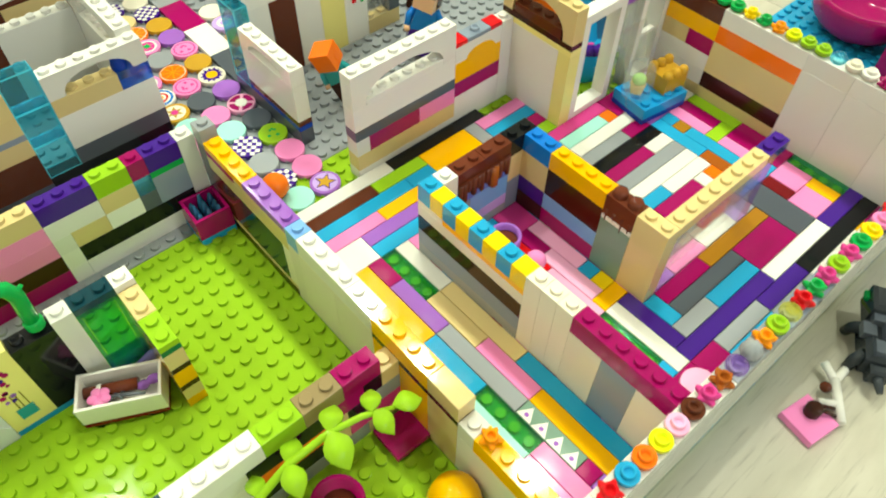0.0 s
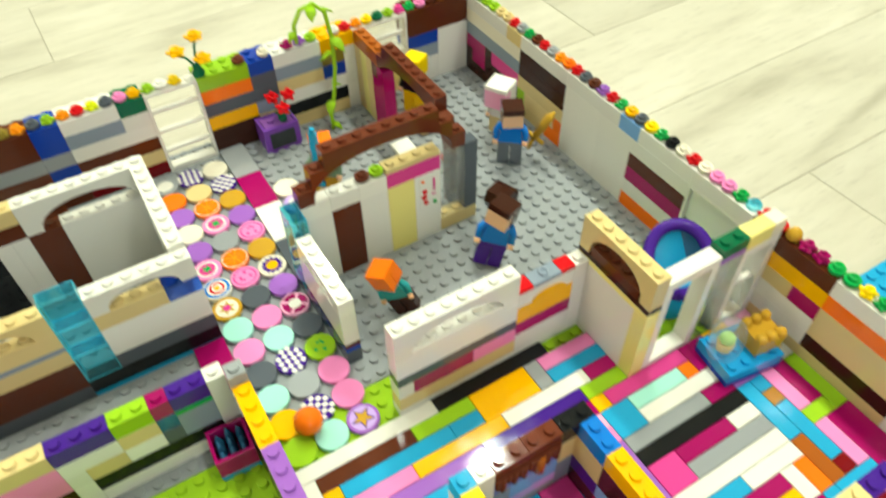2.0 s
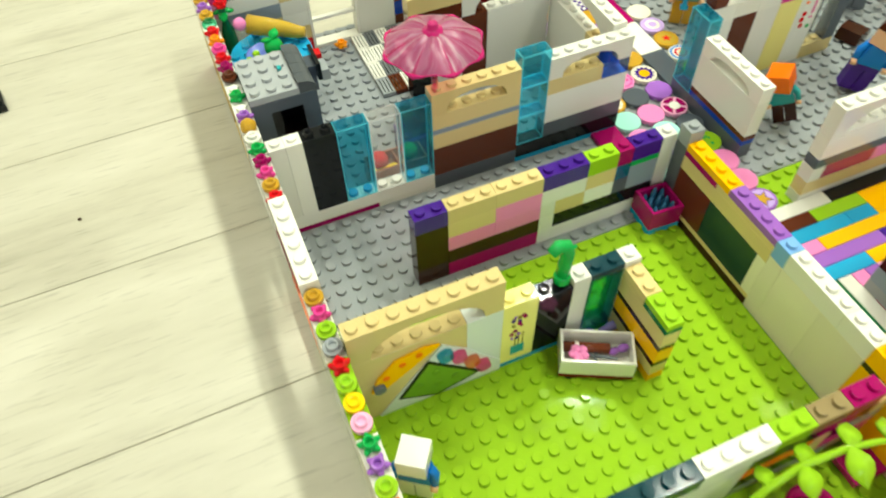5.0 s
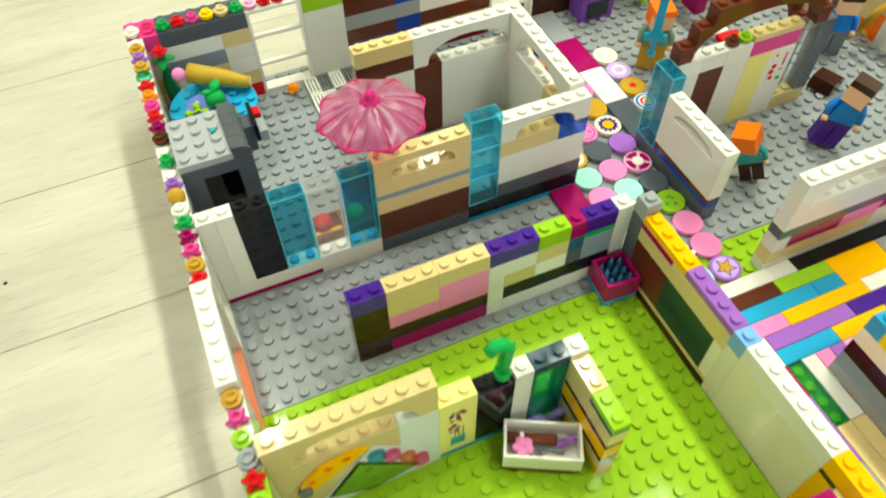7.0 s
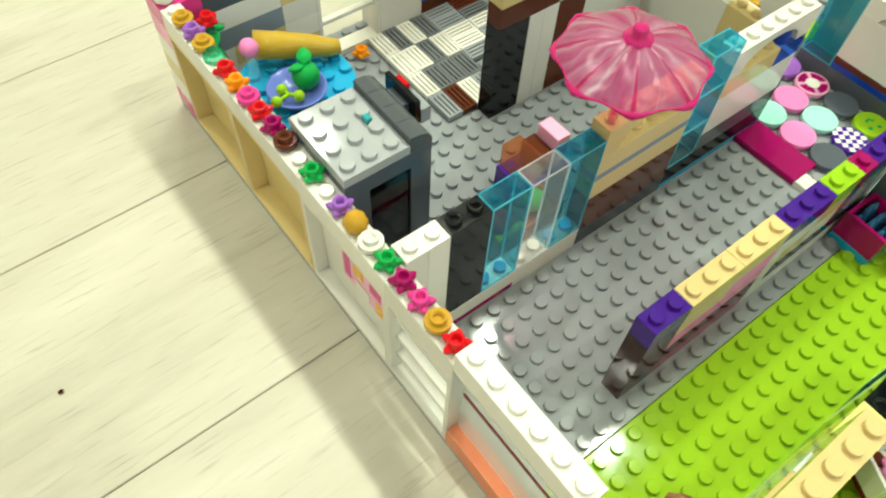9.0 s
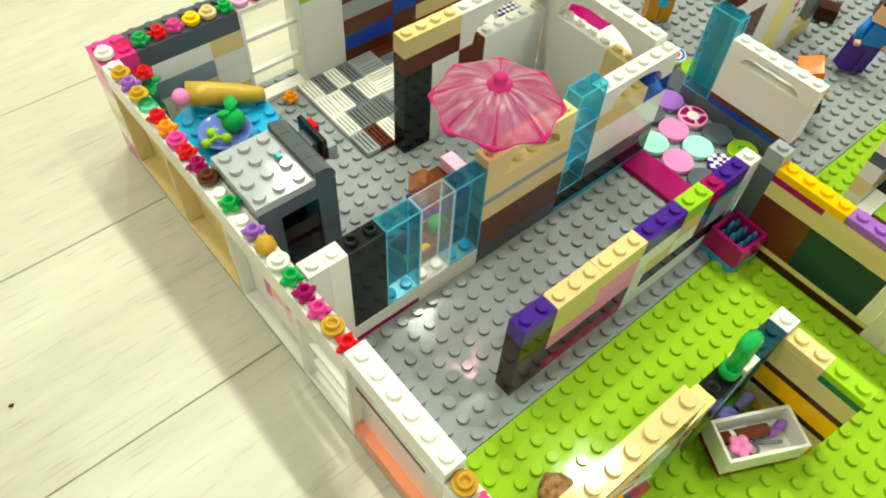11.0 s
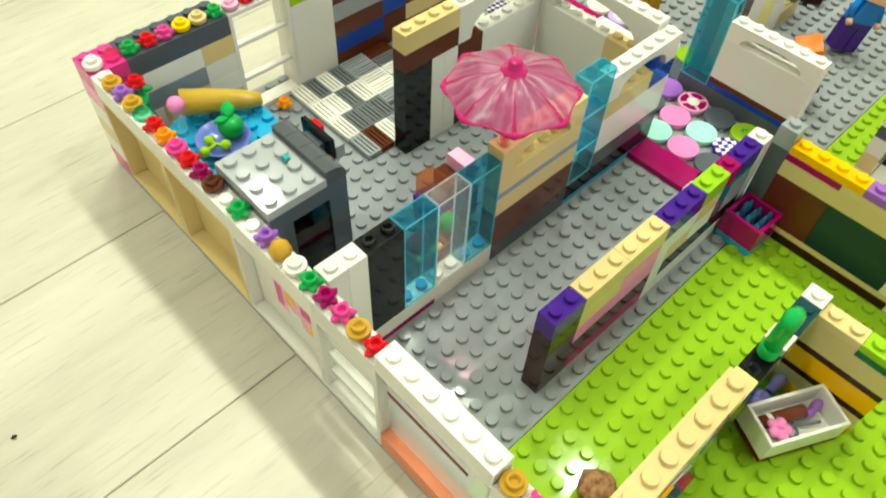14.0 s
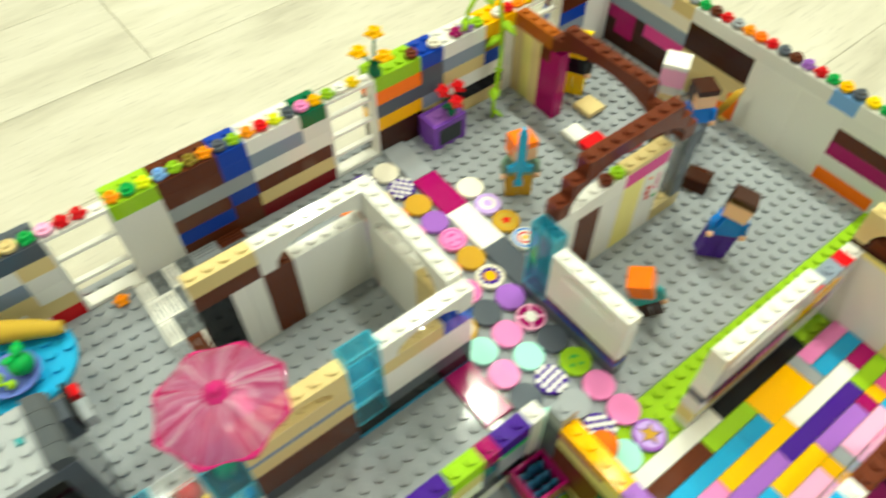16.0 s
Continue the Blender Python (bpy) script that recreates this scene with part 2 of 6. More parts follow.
class Geo:
    """Collects vertices and faces of one mesh, in metres."""
    def __init__(self):
        self.v, self.f, self.s, self.m = [], [], [], []
        self.mi = 0

    def face(self, idx, smooth=False):
        if smooth:
            self.s.append(len(self.f))
        self.m.append(self.mi)
        self.f.append(idx)

    def box(self, x0, y0, z0, x1, y1, z1, c=0.0002):
        """A box whose top edges are chamfered by c."""
        n = len(self.v)
        self.v += [(x0, y0, z0), (x1, y0, z0), (x1, y1, z0), (x0, y1, z0),
                   (x0, y0, z1 - c), (x1, y0, z1 - c), (x1, y1, z1 - c), (x0, y1, z1 - c),
                   (x0 + c, y0 + c, z1), (x1 - c, y0 + c, z1), (x1 - c, y1 - c, z1), (x0 + c, y1 - c, z1)]
        self.face([n + 3, n + 2, n + 1, n])
        for k in range(4):
            j = (k + 1) % 4
            self.face([n + k, n + j, n + 4 + j, n + 4 + k])
            self.face([n + 4 + k, n + 4 + j, n + 8 + j, n + 8 + k])
        self.face([n + 8, n + 9, n + 10, n + 11])

    def lathe(self, cx, cy, rings, n=16, cap=True, bottom=False, top_flat=True):
        """Rings of (radius, z) about a vertical axis."""
        b = len(self.v)
        for r, z in rings:
            for k in range(n):
                a = 2 * math.pi * k / n
                self.v.append((cx + r * math.cos(a), cy + r * math.sin(a), z))
        for i in range(len(rings) - 1):
            for k in range(n):
                j = (k + 1) % n
                self.face([b + i * n + k, b + i * n + j, b + (i + 1) * n + j, b + (i + 1) * n + k], True)
        if cap:
            self.face([b + (len(rings) - 1) * n + k for k in range(n)])
        if bottom:
            self.face([b + k for k in reversed(range(n))])

    def stud(self, cx, cy, z, n=14, r=0.0024, h=0.0017):
        self.lathe(cx, cy, [(r, z - 0.0002), (r, z + h - 0.0002)], n, False)
        self.lathe(cx, cy, [(r, z + h - 0.0002), (r - 0.0002, z + h)], n, True)

    def prism(self, pts, axis, a0, a1):
        """An outline in a plane, pulled out along an axis. pts in (u, z); axis 'x': u is x and it is pulled along y."""
        n, b = len(pts), len(self.v)
        for a in (a0, a1):
            for u, z in pts:
                self.v.append((u, a, z) if axis == "x" else (a, u, z))
        flip = axis == "x"
        f0, f1 = [b + k for k in range(n)], [b + n + k for k in reversed(range(n))]
        self.face(f0 if flip else f0[::-1])
        self.face(f1 if flip else f1[::-1])
        for k in range(n):
            j = (k + 1) % n
            q = [b + j, b + k, b + n + k, b + n + j]
            self.face(q if flip else q[::-1])

    def ball(self, cx, cy, cz, rx, ry, rz, n=12, m=8):
        b = len(self.v)
        for i in range(m + 1):
            p = math.pi * i / m
            for k in range(n):
                a = 2 * math.pi * k / n
                self.v.append((cx + rx * math.sin(p) * math.cos(a), cy + ry * math.sin(p) * math.sin(a), cz - rz * math.cos(p)))
        for i in range(m):
            for k in range(n):
                j = (k + 1) % n
                self.face([b + i * n + k, b + i * n + j, b + (i + 1) * n + j, b + (i + 1) * n + k], True)

    def tube(self, pts, r, n=8):
        """A round rod along points; r a radius or one for each point."""
        b, rs = len(self.v), r if isinstance(r, (list, tuple)) else [r] * len(pts)
        ps = [Vector(p) for p in pts]
        side = None
        for i, p in enumerate(ps):
            d = (ps[min(i + 1, len(ps) - 1)] - ps[max(i - 1, 0)]).normalized()
            ref = Vector((0, 0, 1)) if abs(d.z) < 0.9 else Vector((1, 0, 0))
            side = d.cross(ref).normalized() if side is None else (side - d * side.dot(d)).normalized()
            up = side.cross(d)
            for k in range(n):
                a = 2 * math.pi * k / n
                self.v.append(tuple(p + side * (math.cos(a) * rs[i]) + up * (math.sin(a) * rs[i])))
        for i in range(len(ps) - 1):
            for k in range(n):
                j = (k + 1) % n
                self.face([b + i * n + k, b + i * n + j, b + (i + 1) * n + j, b + (i + 1) * n + k], True)
        self.face([b + k for k in reversed(range(n))])
        self.face([b + (len(ps) - 1) * n + k for k in range(n)])

    def mesh(self, name, *materials):
        me = mesh_from(name, self.v, self.f, self.s)
        for m in materials:
            me.materials.append(m)
        if len(materials) > 1:
            me.polygons.foreach_set("material_index", self.m)
        me.validate()
        me.update()
        return me


class Kit(Geo):
    """Geo in studs (x, y) and bricks (z)."""
    def b(self, x0, y0, z0, x1, y1, z1, c=0.0002):
        self.box(x0 * U, y0 * U, z0 * H, x1 * U, y1 * U, z1 * H, c)
        return self

    def cyl(self, x, y, rings, n=18, cap=True, bottom=False):
        self.lathe(x * U, y * U, [(r * U, z * H) for r, z in rings], n, cap, bottom)
        return self

    def bal(self, x, y, z, rx, ry=None, rz=None, n=14, m=9):
        self.ball(x * U, y * U, z * H, rx * U, (ry or rx) * U, (rz or rx) * U, n, m)
        return self

    def rod(self, pts, r, n=8):
        self.tube([(x * U, y * U, z * H) for x, y, z in pts], [v * U for v in r] if isinstance(r, (list, tuple)) else r * U, n)
        return self

    def studs(self, x0, y0, x1, y1, z):
        for i in range(int(x1 - x0)):
            for j in range(int(y1 - y0)):
                self.stud((x0 + i + 0.5) * U, (y0 + j + 0.5) * U, z * H)
        return self

    def leaf(self, x, y, z, heading, size, droop=0.2, wide=0.38):
        """A thick pointed leaf, lying outwards from its stem end."""
        a, n = radians(heading), 7
        base = len(self.v)
        for side in (0.0, -0.12):
            for k in range(n):
                t = k / (n - 1)
                w = wide * size * math.sin(math.pi * min(t * 0.97 + 0.03, 1.0)) ** 1.0
                for s in (-1, 1):
                    dx, dy = t * size, s * w
                    self.v.append(((x + dx * math.cos(a) - dy * math.sin(a)) * U, (y + dx * math.sin(a) + dy * math.cos(a)) * U, (z + side - droop * size * t * t) * H + 0.12 * abs(dy) * U))
        for k in range(n - 1):
            i = base + 2 * k
            self.face([i, i + 2, i + 3, i + 1], True)
            j = i + 2 * n
            self.face([j, j + 1, j + 3, j + 2], True)
            self.face([i, j, j + 2, i + 2])
            self.face([i + 1, i + 3, j + 3, j + 1])
        return self


def empty(name, x=0, y=0, z=0):
    ob = new(name)
    ob.empty_display_size = 0.005
    ob.location = (x * U, y * U, z * H)
    return ob


def put(name, me, parent=None, x=0, y=0, z=0, turn=0, label=""):
    """Links a mesh at studs and bricks, under a parent that stands unturned."""
    ob = new(name, me)
    ob.location = (x * U, y * U, z * H)
    ob.rotation_euler = (0, 0, radians(turn))
    if parent is not None:
        ob.parent = parent
        ob.location = Vector(ob.location) - parent.location
    if label:
        ob["label"] = label
    return ob


SHAPES = {}


def brick_mesh(w, d, h, colour, studs):
    key = (w, d, round(h, 3), colour, studs)
    if key not in SHAPES:
        g = Geo()
        g.box(GAP, GAP, 0.00002, w * U - GAP, d * U - GAP, h * H)
        if studs:
            for i in range(int(w)):
                for j in range(int(d)):
                    g.stud((i + 0.5) * U, (j + 0.5) * U, h * H)
        SHAPES[key] = g.mesh("brick", mat(colour))
    return SHAPES[key]


def brick(parent, x, y, z, w, d, h, colour, studs=True, name="brick", label=""):
    ob = put(name, brick_mesh(w, d, h, colour, studs), parent, x, y, z, 0, label)
    if colour in CLEAR:
        ob.visible_shadow = False
    return ob


def course(parent, axis, x, y, z, h, text, studs=False, depth=1):
    """A row of bricks from (x, y) along +x or along -y: colour:length, and - for a hole."""
    pos = 0
    for word in text.split():
        c, n = word.split(":")
        n = float(n)
        n = int(n) if n == int(n) else n
        if c != "-":
            nm = "panel" if h > 2.5 else "brick"
            if axis == "x":
                brick(parent, x + pos, y, z, n, depth, h, c, studs, nm)
            else:
                brick(parent, x, y - pos - n, z, depth, n, h, c, studs, nm)
        pos += n


def stack(parent, axis, x, y, rows):
    for z, h, text, studs in rows:
        course(parent, axis, x, y, z, h, text, studs)


def arch_mesh(n, h, foot, rise, colour, thick=None, studs=True, axis="x"):
    """An arch brick of n studs: feet foot studs wide, the opening rising to rise bricks."""
    key = ("arch", n, h, foot, rise, colour, axis)
    if key not in SHAPES:
        g = Geo()
        L, top, r = n * U, h * H, rise * H
        pts = [(GAP, 0.00002), (foot * U, 0.00002)]
        half, mid = (L - 2 * foot * U) / 2, L / 2
        for k in range(1, 12):
            a = math.pi * (1 - k / 12)
            pts.append((mid + half * math.cos(a), r * math.sin(a) ** 0.8))
        pts += [(L - foot * U, 0.00002), (L - GAP, 0.00002), (L - GAP, top), (GAP, top)]
        if axis == "x":
            g.prism(pts, "x", GAP, U - GAP)
        else:
            g.prism([(-u, z) for u, z in reversed(pts)], "y", GAP, U - GAP)
        for i in range(n):
            if axis == "x":
                g.stud((i + 0.5) * U, 0.5 * U, top)
            else:
                g.stud(0.5 * U, -(i + 0.5) * U, top)
        SHAPES[key] = g.mesh("arch_brick", mat(colour))
    return SHAPES[key]


def window(parent, axis, x, y, z, n, h, colour, bars=0, pane="tr_clear", rim=0.22, name="window_frame", at=0.46):
    """A frame with cross bars and, unless it stands open, a thin pane."""
    def bx(g, u0, z0, u1, z1, t0, t1):
        if axis == "x":
            g.box(u0 * U, t0 * U, z0 * H, u1 * U, t1 * U, z1 * H)
        else:
            g.box(t0 * U, -u1 * U, z0 * H, t1 * U, -u0 * U, z1 * H)
    g = Geo()
    e = 0.01
    bx(g, e, 0, n - e, rim * 1.2, e, 1 - e)
    bx(g, e, h - rim, n - e, h, e, 1 - e)
    bx(g, e, rim * 1.2, rim, h - rim, e, 1 - e)
    bx(g, n - rim, rim * 1.2, n - e, h - rim, e, 1 - e)
    for k in range(bars):
        zz = (k + 1) * h / (bars + 1)
        bx(g, rim, zz - 0.1, n - rim, zz + 0.1, 0.3, 0.7)
    f = put(name, g.mesh("frame", mat(colour)), parent, x, y, z)
    if not pane:
        return f
    g = Geo()
    bx(g, rim + 0.02, rim * 1.2 + 0.02, n - rim - 0.02, h - rim - 0.02, at, at + 0.08)
    p = put("pane", g.mesh("pane", mat(pane)), f)
    p.location = (0, 0, 0)
    p.visible_shadow = pane not in CLEAR
    return f


def wall(name, label, x=0, y=0):
    return tagged(empty(name, x, y), label, "wall", kind="structure")


# ---- the room round it ----
def plank_floor():
    root = tagged(put("ground", None), "pale cream wood-look floor tiles laid in long rows", "floor", kind="structure")
    g = Geo()
    g.box(-3.0, -3.0, FLOOR_Z - 0.05, 3.2, 3.2, FLOOR_Z - 0.0012, 0.0)
    put("grout", g.mesh("grout", GROUT), root)
    W, L = 12.45 * U, 0.9
    g = Geo()
    g.box(0.0002, 0.0002, -0.008, L - 0.0002, W - 0.0002, 0, 0.0004)
    me = g.mesh("floor_tile", FLOOR_MAT)
    rnd = random.Random(5)
    rest = Geo()
    for r in range(-31, 34):
        y0 = -4.1 * U + r * W
        off = {2: 0.72, -3: 0.343, 1: 0.45, 0: 0.35}.get(r, (0.19 + 0.37 * r) % 1.0 * L)
        for c in range(-6, 8):
            x0, dz = c * L - off, rnd.random() * 0.0002
            if -1.9 < x0 < 1.9 and -1.2 < y0 < 2.0:
                ob = put("tile", me, root)
                ob.location = (x0, y0, FLOOR_Z - dz)
            elif x0 + L > -2.95 and x0 < 3.15 and -3.0 < y0 < 3.1:
                rest.box(max(x0, -3.0) + 0.0002, y0 + 0.0002, FLOOR_Z - 0.008, min(x0 + L, 3.2) - 0.0002, y0 + W - 0.0002, FLOOR_Z - dz, 0.0004)
    root.rotation_euler.z = 0.018
    tagged(put("far_tiles", rest.mesh("far_tiles", FLOOR_MAT), root), kind="stuff")


def room_shell():
    for nm, b in (("wall_far_north", (-3, 3.2, -0.05, 3.2, 3.3, 2.5)), 
                  ("wall_far_west", (-3.1, -3.1, -0.05, -3.0, 3.3, 2.5)), ("wall_far_east", (3.2, -3.1, -0.05, 3.3, 3.3, 2.5)),
                  ("ceiling", (-3.1, -3.1, CEIL, 3.3, 3.3, CEIL + 0.1))):
        g = Geo()
        g.box(*b, 0.0)
        tagged(put(nm, g.mesh(nm, PAINT)), "plain off-white painted room surface", "ceiling" if nm == "ceiling" else "wall", kind="structure")


def fill_window():
    """An unseen wide window added in the room's south wall; cool fill enters there."""
    w = tagged(empty("wall_far_south"), "plain off-white painted room wall with an added wide window", "wall", kind="structure")
    for x0, z0, x1, z1 in ((-3, -0.05, -1.2, 2.5), (1.4, -0.05, 3.2, 2.5), (-1.2, -0.05, 1.4, 0.8), (-1.2, 2.1, 1.4, 2.5)):
        g = Geo()
        g.box(x0, -3.1, z0, x1, -3.0, z1, 0.0)
        put("wall_piece", g.mesh("wall_piece", PAINT), w)
    f = tagged(empty("unseen_window"), "unseen white framed window added for cool fill light", "window", kind="structure")
    for x0, z0, x1, z1 in ((-1.2, 0.8, -1.13, 2.1), (1.33, 0.8, 1.4, 2.1), (-1.13, 0.8, 1.33, 0.87), (-1.13, 2.03, 1.33, 2.1), (0.07, 0.87, 0.13, 2.03)):
        g = Geo()
        g.box(x0, -3.08, z0, x1, -3.02, z1, 0.002)
        put("frame_bar", g.mesh("frame_bar", plastic("white")), f)
    d = bpy.data.lights.new("window_fill", "AREA")
    d.shape, d.size, d.size_y, d.energy, d.color = "RECTANGLE", 2.4, 1.1, WINDOW_FILL_W, (0.84, 0.93, 1.0)
    light = new("window_fill", d)
    light.location = (0.1, -2.99, 1.45)
    light.rotation_euler = (radians(-90), 0, radians(180))


def ceiling_lamp(x, y):
    root = tagged(empty("ceiling_lamp"), "small round white ceiling lamp out of view, switched on", "lamp", "lamps on the ceiling")
    root.location = (x, y, CEIL)
    g = Geo()
    g.lathe(0, 0, [(0.062, 0.0), (0.062, -0.018), (0.052, -0.022), (0.052, -0.012)], 24, False)
    o = put("housing", g.mesh("housing", plastic("white")), root)
    o.location = (0, 0, 0)
    g = Geo()
    g.lathe(0, 0, [(0.051, -0.014), (0.03, -0.02), (0.005, -0.022)], 24, True)
    o = put("diffuser", g.mesh("diffuser", LAMP_MAT), root)
    o.location = (0, 0, 0)
    d = bpy.data.lights.new("lamp_light", "AREA")
    d.shape, d.size, d.energy, d.color = "DISK", 0.06, LAMP_W, (0.935, 1.0, 0.82)
    light = new("lamp_light", d)
    light.location = (x, y, CEIL - 0.026)


LAMP_W, WINDOW_FILL_W = 14.8, 26.0
plank_floor()
room_shell()
fill_window()
for lx, ly in LAMPS:
    ceiling_lamp(lx, ly)


# ---- the toy building: base plates ----
def baseplate(name, label, x0, y0, x1, y1, colour):
    g = Geo()
    g.box(x0 * U + 0.0001, y0 * U + 0.0001, -0.0021, x1 * U - 0.0001, y1 * U - 0.0001, 0, 0.0003)
    for i in range(x0, x1):
        for j in range(y0, y1):
            g.stud((i + 0.5) * U, (j + 0.5) * U, 0, 12)
    return tagged(put(name, g.mesh(name, mat(colour))), label, "base plate", kind="structure")


floor_grey = baseplate("floor_1", "grey studded plastic base plate", 0, -27, 56, 1, "grey_sheet")
floor_lime = baseplate("floor_2", "lime green studded plastic base plate", 0, -55, 24, -27, "lime_sheet")
floor_tiled = baseplate("floor_3", "lime green base plate covered with many coloured tiles", 24, -55, 56, -27, "lime_sheet")


# ---- outer walls ----
def wall_west():
    w = wall("wall_west", "outer wall of toy bricks with tan and white window frames")
    for z, c in ((0, "dark_pink"), (1, "white"), (2, "tan"), (3, "white"), (4, "pink")):
        brick(w, 0, -1, z, 2, 2, 1, c, False)
    brick(w, 0, -1, 5, 2, 2, 1, "dark_pink", True)
    course(w, "y", 0, -1, 5, 1, "white:4 white:4 white:4 white:4 white:2 white:4", True)
    course(w, "y", 0, -23, 5.7, 1, "white:6", True)
    window(w, "y", 0, -1, 0, 6, 5, "tan", 0, "tan", at=0.85)
    window(w, "y", 0, -7, 0, 6, 5, "tan", 0, "tan", at=0.85)
    window(w, "y", 0, -13, 0, 6, 5, "white", 0, "white", at=0.62)
    window(w, "y", 0, -19, 0, 4, 5, "white", 3)
    course(w, "y", 0, -23, 0, 1, "salmon:6", False)
    window(w, "y", 0, -23, 1, 6, 4.7, "tr_clear", 0, "tr_film", 0.12)
    g = Geo()
    g.box(-0.05 * U, -28.0 * U, 5.1 * H, 0.0, -23.7 * U, 5.25 * H, 0)
    put("strip", g.mesh("strip", mat("dark_red")), w, label="thin dark red strip")
    course(w, "y", 0, -29, 0, 5, "white:4 white:4 tan:4 white:4 white:4 white:5", False)
    course(w, "y", 0, -29, 5, 1, "white:4 lime:4 white:4 tan:4 white:4 white:6", True)
    return w


def wall_north():
    w = wall("wall_north", "tall outer wall of mixed toy bricks with two ladder windows")
    def blk(x, rows, depth=2, y=-1):
        for z, h, text, st in rows:
            course(w, "x", x, y, z, h, text, st, depth)
    blk(2, [(5, 1, "dark_grey:6", True), (4, 1, "white:4 tan:2", False), (3, 1, "blue_grey:4 white:2", False), (2, 1, "white:1 tan:3 white:2", False),
            (1, 1, "white:3 tan:3", False), (0, 1, "white:4 red:2", False)])
    window(w, "x", 8, -1, 0, 4, 6, "white", 2, None)
    window(w, "x", 27, -1, 0, 4, 6, "white", 3, None)
    for x in (8, 27):
        g = Geo()
        for i in range(4):
            g.stud((i + 0.5) * U, 0.5 * U, 0)
        put("stud_row", g.mesh("stud_row", mat("white")), w, x, -1, 6)
    blk(12, [(5, 1, "lime:3", True), (0, 5, "white:3", False)])
    blk(15, [(5, 1, "brown:4 dark_blue:2", True), (4, 1, "brown:4 dark_blue:2", False), (3, 1, "grey:4 grey:2", False), (2, 1, "brown:4 dark_blue:2", False),
             (1, 1, "dark_blue:4 brown:2", False), (0, 1, "brown:6", False)])
    blk(21, [(5, 1, "white:4 dark_green:2", True), (4, 1, "blue_grey:4 white:2", False), (3, 1, "white:6", False), (2, 1, "brown:6", False),
             (1, 1, "tan:6", False), (0, 1, "dark_red:6", False)])
    blk(31, [(5, 1, "lime:4 dark_blue:2 white:4 gold_yellow:3", True), (4, 1, "orange:4 dark_grey:2 blue_grey:4 olive:2 white:1", False),
             (3, 1, "dark_grey:4 dark_grey:2 tan:4 dark_blue:2 white:1", False), (2, 1, "gold_yellow:4 blue_grey:2 white:6 white:1", False),
             (1, 1, "dark_brown:4 tan:2 black:6 white:1", False), (0, 1, "dark_brown:4 tan:2 tan:6 white:1", False)])
    course(w, "x", 44, -1, 0, 5, "cream:1", False)
    window(w, "x", 45, -1, 3, 4, 3, "white", 1)
    course(w, "x", 44, -1, 5, 1, "white:1", True)
    blk(45, [(2, 1, "white:4", False), (1, 1, "pale_yellow:4", False), (0, 1, "tan:4", False)], 1)
    blk(49, [(5, 1, "brown:6", True), (4, 1, "brown:6", False), (3, 1, "dark_blue:3", False), (2, 1, "blue_grey:3", False), (1, 1, "white:3", False),
             (0, 1, "orange:1 white:2", False), (0, 4, "-:3 white:3", False)])
    return w


def wall_east():
    w = wall("wall_east", "outer wall of white, brown, tan and orange toy bricks")
    def blk(s, rows):
        for z, h, text, st in rows:
            course(w, "y", 55, -s, z, h, text, st)
    course(w, "y", 55, 1, 0, 6, "white:2", True)
    blk(1, [(5, 1, "white:6 tan:2", True), (4, 1, "cream:8", False), (3, 1, "blue_grey:8", False), (2, 1, "magenta:3 dark_brown:1 dark_pink:4", False),
            (1, 1, "dark_brown:1 magenta:2 dark_brown:5", False), (0, 1, "dark_brown:8", False)])
    blk(9, [(5, 1, "white:6", True), (4, 1, "dark_brown:6", False), (3, 1, "dark_brown:6", False), (2, 1, "tan:6", False), (1, 1, "lime:1 tan:4 orange:1", False), (0, 1, "tan:4 orange:2", False)])
    blk(15, [(5, 1, "white:6 sky:2", True), (0, 5, "white:4 white:3.5", False)])
    blk(22.5, [(5, 1, "-:0.5 white:5", True), (4, 1, "white:5.5", False), (3, 1, "brown:5.5", False), (2, 1, "magenta:5.5", False), (1, 1, "white:5.5", False), (0, 1, "orange:4.5 white:1", False)])
    window(w, "y", 55, -28, 0, 5, 5, "white", 1, "white", at=0.3)
    blk(28, [(5, 1, "white:5", True)])
    blk(33, [(5, 1, "brown:2 brown:4", True), (4, 1, "white:2 gold_yellow:4", False), (3, 1, "white:2 tan:2 magenta:2", False), (2, 1, "white:2 white:4", False), (1, 1, "white:2 white:4", False), (0, 1, "white:2 tan:4", False)])
    blk(39, [(5, 1, "white:6", True), (4, 1, "orange:6", False), (2, 2, "tan:6", False), (1, 1, "dark_brown:6", False), (0, 1, "tan:6", False)])
    blk(45, [(0, 5, "white:3 white:3 white:3", False), (5, 1, "white:3 white:3 white:4", True)])
    blk(54, [(0, 5, "white:1", False)])
    return w


def wall_south():
    w = wall("wall_south", "outer wall of pale and clear toy bricks, topped with flower studs")
    course(w, "x", 1, -55, 5, 1, "white:4 white:4 tan:4 white:4 lime:4 white:4", True)
    course(w, "x", 1, -55, 0, 5, "white:4 white:4 tan:4 white:4 white:4 white:4", False)
    course(w, "x", 25, -55, 5, 1, "white:4 white:4 grey:4 blue_grey:4 white:4 dark_grey:4 white:4 white:2", True)
    course(w, "x", 25, -55, 1, 4, "white:4 white:4 white:4 white:4 white:4 white:4 white:4 white:2", False)
    course(w, "x", 25, -55, 0, 1, "teal:8 azure:8 teal:8 blue:6", False)
    return w


wall_west(), wall_north(), wall_east(), wall_south()


# ---- inner walls ----
def partition(label):
    return tagged(empty("partition_wall"), label, "wall", kind="structure")


